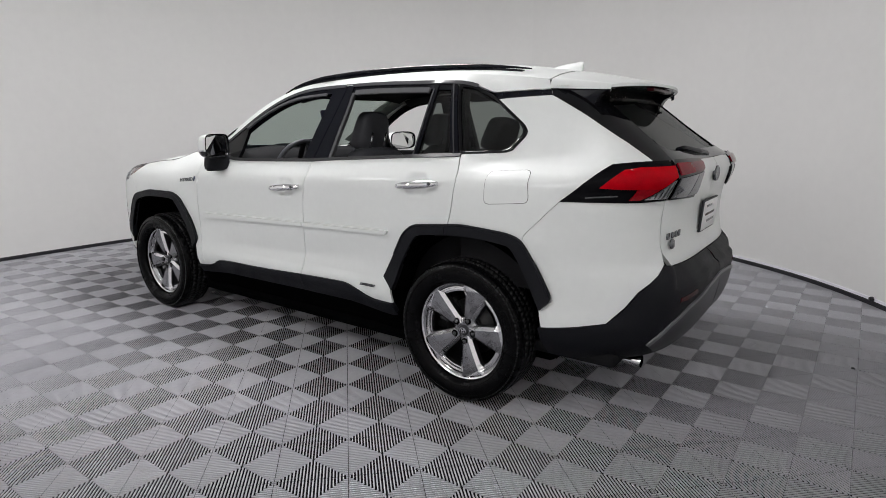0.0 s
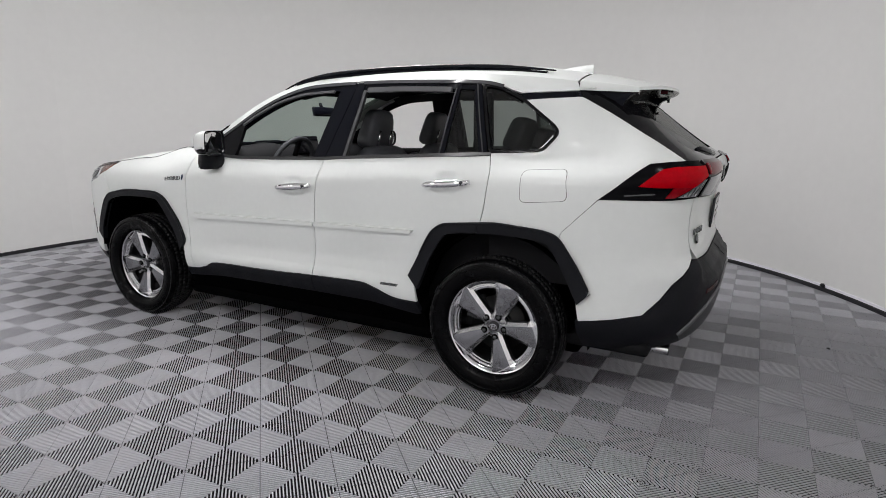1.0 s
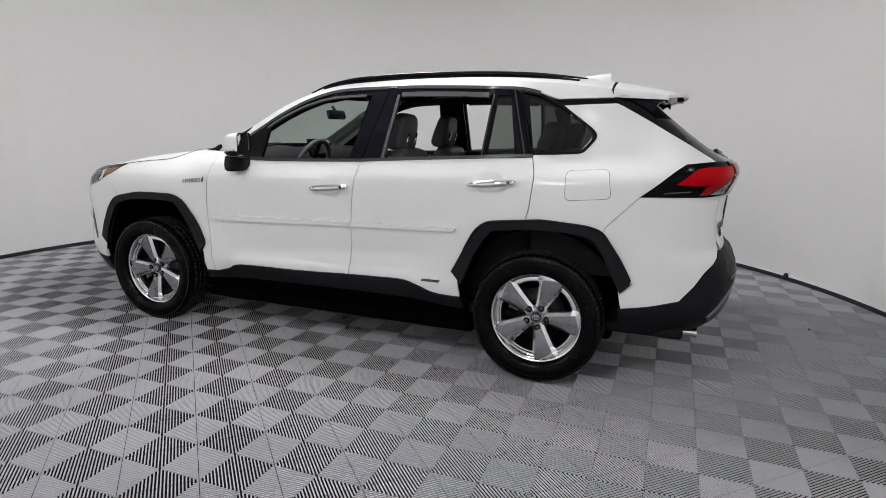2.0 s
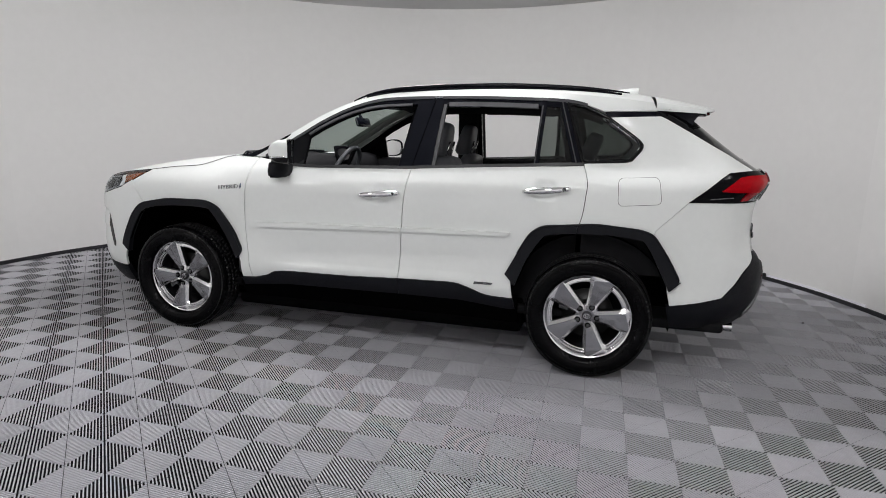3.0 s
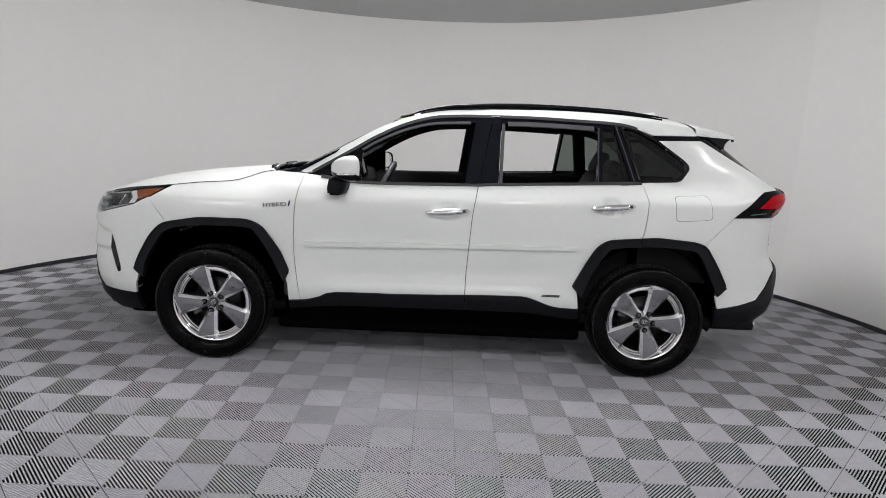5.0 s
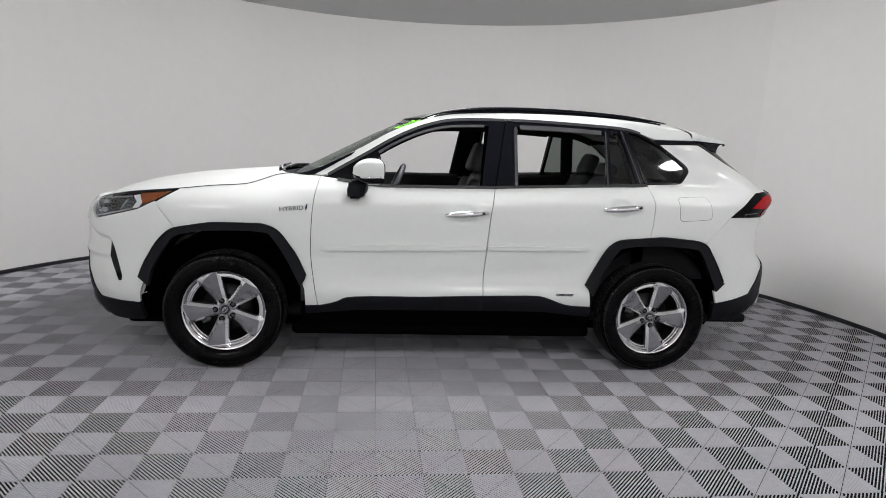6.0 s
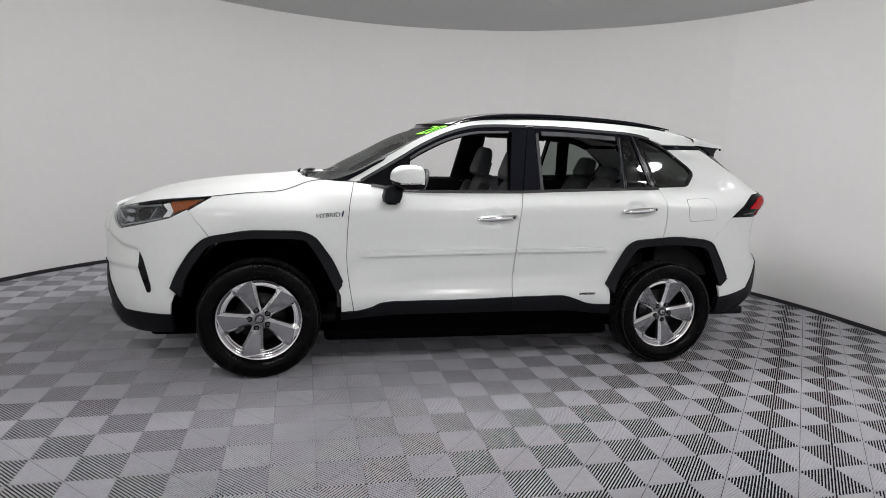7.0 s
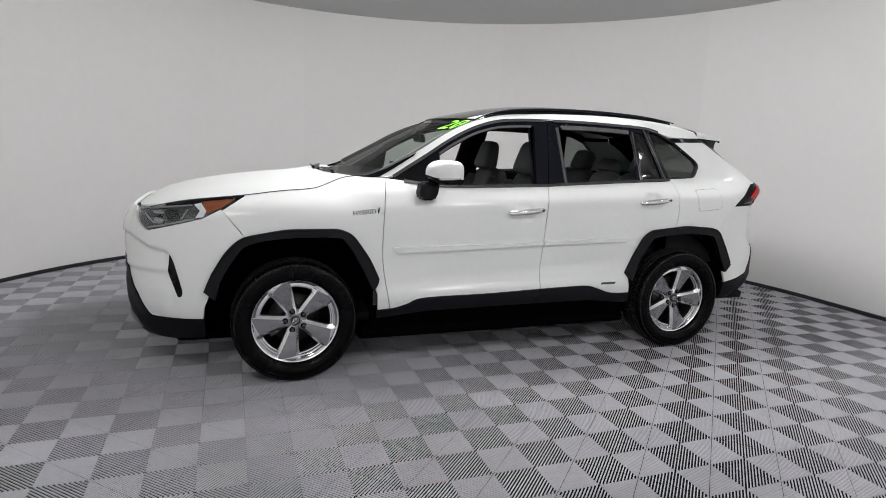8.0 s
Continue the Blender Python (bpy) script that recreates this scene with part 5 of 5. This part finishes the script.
def spoke_mesh():
    """One straight-edged spoke: a grey face between two bevels coloured brighter as if lit, its tip cut off aslant
    against the rim.
    """
    verts, faces, kinds = [], [], []
    R = 0.2325

    def half(r):
        return 0.0285 + 0.0325 * max(0.0, r - 0.055) / 0.145

    def dish(r):
        return FACE - 0.003 + 0.019 * max(0.0, 1 - (r - 0.03) / 0.19) ** 1.5

    columns = (-1.0, -0.5, 0.0, 0.5, 1.0)
    rows = []
    for t in (0.0, 0.16, 0.3, 0.5, 0.7, 0.85, 0.95, 1.0):
        row = []
        for c in columns:
            r = 0.030 + (R * (0.955 - 0.145 * (c + 1) / 2) - 0.030) * t
            f = half(r) - 0.0150
            row.append((r, c * f, dish(r) - 0.0012 * (1 - abs(c))))
        a, b = row[0], row[-1]
        ha, hb = half(a[0]), half(b[0])
        flare = 0.010 * max(0.0, t - 0.85) / 0.15
        left = [(a[0], -ha - flare, a[2] + 0.045), (a[0], -ha - flare, a[2] + 0.014)]
        right = [(b[0], hb + flare, b[2] + 0.014), (b[0], hb + flare, b[2] + 0.045)]
        rows.append(left + row + right)
    # bright edge along the slanting tip, then the facet that runs out into the rim
    tip = rows[-1]
    rows.append([(r + 0.0045, q * 1.02, y - (0.001 if 1 < k < 7 else 0.0)) for k, (r, q, y) in enumerate(tip)])
    ends = (-0.081, -0.075, -0.055, -0.026, 0.003, 0.033, 0.063, 0.087, 0.093)
    rows.append([(0.2195, q, FACE + (0.045 if k in (0, 8) else 0.004 if k in (1, 7) else -0.002)) for k, q in enumerate(ends)])
    n = len(rows[0])
    for row in rows:
        for r, q, y in row:
            along = math.sqrt(r * r - q * q) if r == 0.2195 else r if abs(q) < 0.03 else math.sqrt(max(r * r - (abs(q) - 0.03) ** 2 * 3.0, 1e-4))
            verts.append((along * 1.088, y, q * 1.088))
    last = len(rows) - 2
    for i in range(len(rows) - 1):
        for j in range(n - 1):
            faces.append((i * n + j, i * n + j + 1, (i + 1) * n + j + 1, (i + 1) * n + j))
            kinds.append(2 if j in (0, n - 2) else 1 if j in (1, n - 3) or i >= last - 1 else 0)
    me = bpy.data.meshes.new("spoke")
    me.from_pydata(verts, [], faces)
    for m in (ALLOY, ALLOY_EDGE, BARREL):
        me.materials.append(m)
    for p, kind in zip(me.polygons, kinds):
        p.material_index = kind
    return me


def rim_mesh():
    """Hub, barrel lip and the thin inner ring."""
    bm = bmesh.new()
    lathe(bm, [(0.0, FACE + 0.018), (0.028, FACE + 0.018), (0.046, FACE + 0.021), (0.064, FACE + 0.030), (0.070, FACE + 0.060)], 40)
    lathe(bm, [(0.199, FACE + 0.030), (0.202, FACE + 0.010), (0.2055, FACE + 0.003), (0.2175, FACE - 0.002)], 80)
    return bm


def edge_mesh():
    bm = bmesh.new()
    lathe(bm, [(0.2175, FACE - 0.002), (0.223, FACE - 0.008), (0.2305, FACE - 0.008), (0.2325, FACE - 0.002), (0.2325, FACE + 0.02)], 80)
    return bm


def ledge_mesh():
    """The bright stepped ledge between two spokes."""
    bm = bmesh.new()
    rows = []
    for j in range(9):
        a = math.radians(36 - 21 + 42 * j / 8)
        rows.append([(r * math.cos(a), y, r * math.sin(a)) for r, y in ((0.206, FACE + 0.003), (0.201, FACE + 0.002), (0.198, FACE + 0.011), (0.191, FACE + 0.010), (0.188, FACE + 0.018), (0.183, FACE + 0.019), (0.181, FACE + 0.040))])
    loft(bm, rows)
    return bm


def data_of(name, bm, material, grow=1.0):
    for v in bm.verts:
        v.co.x, v.co.z = v.co.x * grow, v.co.z * grow
    ob = obj(name, bm, material, smooth=name != "ledge")
    me = ob.data
    bpy.data.objects.remove(ob)
    return me


bm = bmesh.new()
lathe(bm, [(0.213, FACE + 0.012), (0.205, FACE + 0.05), (0.198, 0.10), (0.0, 0.105)], 64)
BARREL_ME = data_of("barrel", bm, BARREL, 1.088)
TYRE_ME, TREAD_ME = data_of("tyre", tyre_mesh(), RUBBER, 0.989), data_of("tread", tread_mesh(), TREAD, 0.989)
RIM_ME, EDGE_ME = data_of("wheel", rim_mesh(), ALLOY, 1.088), data_of("rim_flange", edge_mesh(), ALLOY_EDGE, 1.088)
SPOKE_ME, LEDGE_ME = spoke_mesh(), data_of("ledge", ledge_mesh(), ALLOY_EDGE, 1.088)
bm = bmesh.new()
lathe(bm, [(0.0, -0.012), (0.075, -0.012), (0.078, 0.0), (0.085, 0.012), (0.145, 0.012), (0.145, 0.030), (0.0, 0.024)], 64)
DISC_ME = data_of("brake_disc", bm, DISC)
bm = bmesh.new()
for k in range(-3, 4):
    a = math.radians(150 + 7 * k)
    box(bm, (0.108, -0.020, -0.012), (0.166, 0.05, 0.012), 0.004, m=Matrix.Rotation(-a, 4, "Y"))
CAL_ME = data_of("brake_caliper", bm, LAMP_DARK)
bm = bmesh.new()
lathe(bm, [(0.0, -0.011), (0.0105, -0.0105), (0.012, -0.006), (0.012, 0.02)], 6)
NUT_ME = data_of("wheel_nut", bm, LAMP_DARK)
# near-black ring round each nut, for the shade in its hole
bm = bmesh.new()
lathe(bm, [(0.010, 0.001), (0.0170, 0.001), (0.0170, -0.0035), (0.010, -0.0035)], 20, closed=True)
HOLE_ME = data_of("nut_hole", bm, DARK)
bm = bmesh.new()
lathe(bm, [(0.0, -0.004), (0.022, -0.003), (0.027, 0.0), (0.028, 0.008)], 32)
CAP_ME = data_of("centre_cap", bm, BARREL)
bm = bmesh.new()
for rx, rz, cz in ((0.019, 0.013, 0.0), (0.007, 0.013, 0.0), (0.012, 0.006, 0.006)):
    n = 24
    rows = [[((rx + o) * math.cos(2 * math.pi * k / n), -0.0055, cz + (rz + o) * math.sin(2 * math.pi * k / n)) for k in range(n)] for o in (0.0014, -0.0014)]
    loft(bm, rows, closed=True)
EMB_ME = data_of("cap_emblem", bm, CHROME)


def wheel(x, s, phase):
    w = new("wheel", RIM_ME)
    w.parent = car
    turn = 0 if s < 0 else 180
    w.matrix_local = pose(x, 0.788 * s, 0.3545, 0, 0, turn) @ Matrix.Rotation(-math.radians(phase), 4, "Y")
    for me in (TYRE_ME, TREAD_ME, EDGE_ME, BARREL_ME, CAP_ME, EMB_ME):
        p = new(me.name.split(".")[0], me)
        p.parent = w
        if me is CAP_ME or me is EMB_ME:
            p.matrix_local = pose(0, FACE + 0.012, 0)
    d = new("brake_disc", DISC_ME)
    d.parent = w
    c = new("brake_caliper", CAL_ME)
    c.parent = w
    for k in range(5):
        for me in (SPOKE_ME, LEDGE_ME):
            p = new(me.name.split(".")[0], me)
            p.parent = w
            p.matrix_local = Matrix.Rotation(-math.radians(72 * k), 4, "Y")
        a = math.radians(72 * k - 6)
        for me in (NUT_ME, HOLE_ME):
            p = new(me.name.split(".")[0], me)
            p.parent = w
            p.matrix_local = pose(0.0572 * math.cos(a), FACE + 0.014, 0.0572 * math.sin(a))
    tagged(w, "five-spoke bright alloy wheel with black tyre")
    return w


for x, ph in ((-1.345, 42), (1.345, -3)):
    for s in (-1, 1):
        wheel(x, s, ph if s < 0 else 180 - ph)

# wheel housings and underbody, coloured near-black for the shade there
for x in (-1.345, 1.345):
    for s in (-1, 1):
        bm = bmesh.new()
        rows = []
        for k in range(21):
            a = math.radians(-12 + 204 * k / 20)
            r = 0.46
            px, pz = x + r * math.cos(a), 0.37 + r * math.sin(a)
            edge = min(0.845, side_y(px, pz) - 0.03)
            rows.append([(px, s * y, pz) for y in (edge, edge - 0.04, 0.50)])
        loft(bm, rows)
        centre = bm.verts.new((x, s * 0.50, 0.37))
        ring = [bm.verts.new(r[-1]) for r in rows]
        for a, b in zip(ring, ring[1:]):
            bm.faces.new([centre, a, b])
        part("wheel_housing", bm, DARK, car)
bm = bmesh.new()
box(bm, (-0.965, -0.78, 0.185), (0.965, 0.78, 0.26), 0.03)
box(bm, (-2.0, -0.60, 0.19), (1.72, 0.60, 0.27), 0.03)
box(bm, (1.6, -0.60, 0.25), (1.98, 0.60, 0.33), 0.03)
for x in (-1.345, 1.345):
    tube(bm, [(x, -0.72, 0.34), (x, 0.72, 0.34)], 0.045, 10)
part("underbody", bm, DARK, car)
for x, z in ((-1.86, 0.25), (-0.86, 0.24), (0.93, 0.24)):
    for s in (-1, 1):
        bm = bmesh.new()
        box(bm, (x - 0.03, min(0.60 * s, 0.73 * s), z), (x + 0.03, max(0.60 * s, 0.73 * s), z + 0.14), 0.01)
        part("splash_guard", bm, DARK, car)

# door mirrors
for s in (-1, 1):
    door = doors[s][0]
    bm = bmesh.new()
    rows = []
    # shell, swept from the front of the housing to the glass
    for k in range(10):
        t = k / 9
        x = -0.600 + 0.130 * t
        g = math.sin(math.pi / 2 * min(1, 0.10 + t * 1.2)) ** 0.48
        cy, cz = 0.918 - 0.012 * (1 - t) ** 1.5, 1.217 + 0.006 * t
        hy, hz = 0.114 * g, 0.074 * g
        ring = []
        for j in range(28):
            a = 2 * math.pi * j / 28
            c, q = math.cos(a), math.sin(a)
            ring.append((x + 0.045 * c * t, s * (cy + hy * math.copysign(abs(c) ** 0.5, c)), cz + hz * math.copysign(abs(q) ** 0.56, q)))
        rows.append(ring)
    # white cap above, black shell below
    black = bmesh.new()
    nose = (-0.607, s * 0.895, 1.208)
    for k in range(len(rows)):
        for j in range(28):
            to = black if 15 <= j <= 26 else bm
            i = (j + 1) % 28
            quad = [nose, rows[0][j], rows[0][i]] if k == 0 else [rows[k - 1][j], rows[k - 1][i], rows[k][i], rows[k][j]]
            to.faces.new([to.verts.new(p) for p in (quad if (s < 0) == (k == 0) else quad[::-1])])
    for b in (bm, black):
        bmesh.ops.remove_doubles(b, verts=b.verts[:], dist=0.0005)
        bmesh.ops.recalc_face_normals(b, faces=b.faces[:])
    mirror = part("door_mirror", bm, WHITE, car, "white door mirror with chrome strip and black base")
    part("lower_shell", black, GLOSS_BLACK, mirror)
    bm = bmesh.new()
    rim = rows[-1]
    mid = (sum(p[0] for p in rim) / 28, sum(p[1] for p in rim) / 28, sum(p[2] for p in rim) / 28)
    inner = [tuple(mid[i] + (p[i] - mid[i]) * 0.90 + (0.0 if i else -0.004) for i in range(3)) for p in rim]
    loft(bm, [[(p[0] + 0.004, mid[1] + (p[1] - mid[1]) * 1.01, mid[2] + (p[2] - mid[2]) * 1.01) for p in rim], [(p[0] + 0.006, mid[1] + (p[1] - mid[1]) * 0.97, mid[2] + (p[2] - mid[2]) * 0.97) for p in rim], inner], closed=True)
    part("mirror_rim", bm, GLOSS_BLACK, mirror)
    bm = bmesh.new()
    bm.faces.new([bm.verts.new((p[0] - 0.004, p[1], p[2])) for p in inner])
    part("mirror_glass", bm, MIRROR, mirror, smooth=False)
    # chrome strip and arm
    bm = bmesh.new()
    tube(bm, spline([(-0.592, s * 0.89, 1.188), (-0.572, s * 0.970, 1.188), (-0.52, s * 1.022, 1.191), (-0.440, s * 1.034, 1.197)], 5), [0.004] * 8 + [0.006] * 8, 8)
    part("chrome_strip", bm, CHROME, mirror)
    bm = bmesh.new()
    arm = [[(x + dx, s * y, z) for dx, y in ((-0.065 * k, 0.80), (-0.055 * k, 0.925), (0.050 * k, 0.925), (0.075 * k, 0.80))] for x, z, k in ((-0.572, 1.165, 0.8), (-0.578, 1.125, 0.92), (-0.586, 1.082, 0.86), (-0.590, 1.060, 0.66))]
    vs = loft(bm, arm, closed=True)
    bm.faces.new(vs[-1])
    bm.faces.new(vs[0][::-1])
    bmesh.ops.recalc_face_normals(bm, faces=bm.faces[:])
    bmesh.ops.bevel(bm, geom=bm.edges[:], offset=0.012, segments=2, affect="EDGES")
    part("mirror_arm", bm, BLACK_PLASTIC, mirror)

# cabin
for s in (-1, 1):
    for name, holder, x0, x1 in (("door_card", doors[s][0], -0.80, 0.24), ("door_card", doors[s][1], 0.27, 1.25)):
        bm = bmesh.new()
        rows = []
        for x in span(x0, x1, 10):
            zb = 1.14 + 0.03 * (x + 0.2)
            rows.append([(x, s * (side_y(x, zb) - d), z) for d, z in ((0.03, zb), (0.075, zb + 0.004), (0.10, zb - 0.02), (0.095, 0.85), (0.14, 0.80), (0.10, 0.72), (0.10, 0.35))])
        loft(bm, rows, flip=s > 0)
        part(name, bm, LINER, holder)
    # inner faces of the pillars
    for pts in (((0.17, 1.14), (0.22, 1.56), 0.16), ((1.17, 1.20), (1.09, 1.55), 0.09)):
        bm = bmesh.new()
        (xa, za), (xb, zb), w = pts
        rows = []
        for t in span(0, 1, 6):
            x, z = xa + (xb - xa) * t, za + (zb - za) * t
            y = side_y(x, z) - 0.02
            rows.append([(x, s * y, z), (x + 0.01, s * (y - 0.05), z), (x + w, s * (y - 0.05), z), (x + w + 0.01, s * y, z)])
        loft(bm, rows, flip=s < 0)
        part("pillar_lining", bm, LINER, car)
    bm = bmesh.new()
    rows = []
    for x, z in spline([(-0.80, 1.20), (-0.558, 1.335), (-0.391, 1.430), (-0.218, 1.503), (-0.05, 1.545)], 4):
        y = side_y(x, z)
        rows.append([(x, s * (y - 0.012), z), (x + 0.01, s * (y - 0.060), z - 0.006), (x - 0.02 - 0.03 * (s > 0), s * (y - 0.085 - 0.04 * (s > 0)), z + 0.015 + 0.015 * (s > 0))])
    loft(bm, rows, flip=s > 0)
    part("front_pillar_lining", bm, PILLAR_TRIM, car)
    bm = bmesh.new()
    rows = []
    for x, z in [p for p in spline(DLO_TOP, 4) if p[0] > -0.1]:
        y = side_y(x, z)
        rows.append([(x, s * (y - 0.01), z - 0.045), (x, s * (y - 0.05), z - 0.055), (x, s * (y - 0.12), z - 0.01)])
    loft(bm, rows, flip=s > 0)
    part("roof_edge_lining", bm, LINER, car)
    # cargo side
    bm = bmesh.new()
    loft(bm, [[(x, s * (side_y(x, z) - 0.09), z) for z in (0.6, 0.9, 1.1, 1.20)] for x in span(1.28, 2.0, 8)])
    part("cargo_side_trim", bm, LINER, car)
bm = bmesh.new()
rows = []
for k in range(22):
    x = -0.18 + (1.72 + 0.18) * k / 21
    rows.append([(x, y, min(ROOF_C(x) - 0.055, EDGE_Z(x) - 0.035 + 0.035 * (1 - (y / 0.56) ** 2))) for y in span(-0.56, 0.56, 9)])
loft(bm, rows)
part("headliner", bm, LINER, car)
bm = bmesh.new()
box(bm, (-1.0, -0.76, 0.30), (2.08, 0.76, 0.36), 0.02)
part("cabin_floor", bm, LINER, car)
bm = bmesh.new()
loft(bm, [[(1.92, y, 0.4), (2.06, y, 0.8), (2.09, y, 1.05), (2.06, y, 1.19)] for y in span(-0.62, 0.62, 5)])
part("tailgate_lining", bm, LINER, car)
# dashboard
bm = bmesh.new()
rows = []
for y in span(-0.70, 0.70, 15):
    hump = 0.028 * math.exp(-((y + 0.37) / 0.17) ** 2)
    rows.append([(-1.0, y, 1.135), (-0.80, y, 1.180), (-0.62, y, 1.182 + hump), (-0.55, y, 1.160 + hump), (-0.52, y, 1.08), (-0.56, y, 0.95), (-0.60, y, 0.60)])
loft(bm, rows, flip=True)
dash = part("dashboard", bm, LINER, car)
bm = bmesh.new()
box(bm, (-0.012, -0.12, -0.065), (0.012, 0.12, 0.065), 0.008, m=pose(-0.545, 0.0, 1.185, 0, -12, 0))
part("touchscreen", bm, GLOSS_BLACK, dash)
# steering wheel
bm = bmesh.new()
n = 36
tilt = pose(-0.36, -0.37, 1.075, 0, -66, 0)
ringpts = [tilt @ Vector((0.185 * math.cos(2 * math.pi * k / n), 0.185 * math.sin(2 * math.pi * k / n), 0)) for k in range(n)]
rows = []
for k in range(n):
    c = tilt @ Vector((0, 0, 0))
    d = (ringpts[k] - c).normalized()
    nn = (tilt.to_3x3() @ Vector((0, 0, 1))).normalized()
    rows.append([ringpts[k] + d * 0.016 * math.cos(q) + nn * 0.016 * math.sin(q) for q in span(0, 2 * math.pi * 7 / 8, 8)])
loft(bm, rows + [rows[0]], closed=True)
steer = part("steering_wheel", bm, SEAT, car)
bm = bmesh.new()
box(bm, (-0.07, -0.085, -0.03), (0.06, 0.085, 0.025), 0.022, m=tilt)
for a in (90, 270, 0):
    box(bm, (0.05, -0.018, -0.012), (0.18, 0.018, 0.010), 0.006, m=tilt @ pose(0, 0, 0, 0, 0, a))
tube(bm, [tilt @ Vector((0, 0, -0.02)), tilt @ Vector((0.02, 0, -0.26))], 0.035, 12)
part("airbag_hub", bm, LINER, steer)
# inside mirror
bm = bmesh.new()
box(bm, (-0.014, -0.115, -0.034), (0.014, 0.115, 0.034), 0.014, 3, m=pose(-0.38, 0.0, 1.425, 0, -15, 0))
tube(bm, [(-0.39, 0, 1.445), (-0.41, 0, 1.485)], 0.012, 8)
part("inside_mirror", bm, SATIN_BLACK, car)


def cushion(bm, lo, hi, r, m, taper=0.0):
    tmp = bmesh.new()
    bmesh.ops.create_cube(tmp, size=1)
    bmesh.ops.subdivide_edges(tmp, edges=tmp.edges[:], cuts=5, use_grid_fill=True)
    for v in tmp.verts:
        p = v.co * 2
        q = Vector([math.copysign(abs(c), c) for c in p])
        k = max(abs(c) for c in q)
        ln = (abs(q.x) ** 5 + abs(q.y) ** 5 + abs(q.z) ** 5) ** 0.2
        q = q * (k / ln) if ln else q
        k = 1 - taper * (q.z + 1) / 2
        q = Vector((q.x * k, q.y * k, q.z))
        v.co = Vector([lo[i] + (q[i] + 1) / 2 * (hi[i] - lo[i]) for i in range(3)])
    bmesh.ops.transform(tmp, matrix=m, verts=tmp.verts[:])
    join(bm, tmp)
    return bm


def seat(x, y, wide, material_centre):
    bm = bmesh.new()
    cushion(bm, (-0.27, -wide / 2, 0.0), (0.27, wide / 2, 0.17), 0.05, pose(x, y, 0.60, 0, -6, 0))
    seat_ob = part("seat", bm, SEAT, car, "charcoal leather seat")
    back = pose(x + 0.25, y, 0.72, 0, 17, 0)
    bm = bmesh.new()
    cushion(bm, (-0.02, -wide / 2 + 0.015, -0.06), (0.11, wide / 2 - 0.015, 0.525), 0.05, back)
    part("backrest", bm, SEAT, seat_ob)
    for q in (-1, 1):
        bm = bmesh.new()
        cushion(bm, (-0.075, q * (wide / 2 - 0.045) - 0.045, 0.02), (0.06, q * (wide / 2 - 0.045) + 0.045, 0.44), 0.05, back)
        part("side_bolster", bm, SEAT, seat_ob)
    bm = bmesh.new()
    cushion(bm, (-0.030, -wide / 2 + 0.10, 0.02), (0.05, wide / 2 - 0.10, 0.49), 0.05, back)
    part("centre_panel", bm, material_centre, seat_ob)
    bm = bmesh.new()
    cushion(bm, (-0.045, -0.150, 0.490), (0.080, 0.150, 0.725), 0.05, back @ pose(-0.015, 0, 0, 0, -4, 0), taper=0.30)
    part("headrest", bm, SEAT, seat_ob)
    for q in (-0.06, 0.06):
        bm = bmesh.new()
        tube(bm, [back @ Vector((0.03, q, 0.50)), back @ Vector((0.025, q, 0.62))], 0.007, 8)
        part("headrest_post", bm, CHROME, seat_ob)
    return seat_ob


seat(-0.05, -0.37, 0.52, SEAT)
seat(-0.05, 0.37, 0.52, SEAT_LIGHT)
# rear bench
bm = bmesh.new()
cushion(bm, (-0.26, -0.66, 0.0), (0.26, 0.66, 0.18), 0.05, pose(0.86, 0, 0.62, 0, -6, 0))
bench = part("rear_bench", bm, SEAT, car, "charcoal leather rear bench")
for y, w in ((-0.42, 0.46), (0.0, 0.34), (0.42, 0.46)):
    back = pose(1.07, y, 0.735, 0, 20, 0)
    bm = bmesh.new()
    cushion(bm, (-0.03, -w / 2, -0.06), (0.12, w / 2, 0.53), 0.05, back)
    part("backrest", bm, SEAT_LIGHT if y == 0 else SEAT, bench)
    bm = bmesh.new()
    cushion(bm, (-0.03, -0.13, 0.52), (0.075, 0.13, 0.695 if y else 0.63), 0.05, back, taper=0.15)
    part("headrest", bm, SEAT, bench)

# small clip on the wall's track and a fallen tile peg on the floor
bm = bmesh.new()
box(bm, (-0.020, -0.010, -0.014), (0.020, 0.008, 0.014), 0.003, m=pose(0, 0, 0.014))
box(bm, (-0.008, -0.014, 0.004), (0.008, 0.010, 0.034), 0.003)
clip_ob = obj("cable_clip", bm, BASE)
clip_ob.matrix_world = pose(3.014, 2.235, 0.036, 0, 0, 126)
tagged(clip_ob, "small black plastic clip on the pale wall track", "clip")
bm = bmesh.new()
lathe(bm, [(0.0, 0.008), (0.005, 0.008), (0.009, 0.005), (0.010, 0.0)], 16, "z")
peg = obj("rubber_peg", bm, BASE)
peg.matrix_world = pose(2.94, 0.73, 0.0)
tagged(peg, "small dark rubber peg lying on the tiled floor", "peg")
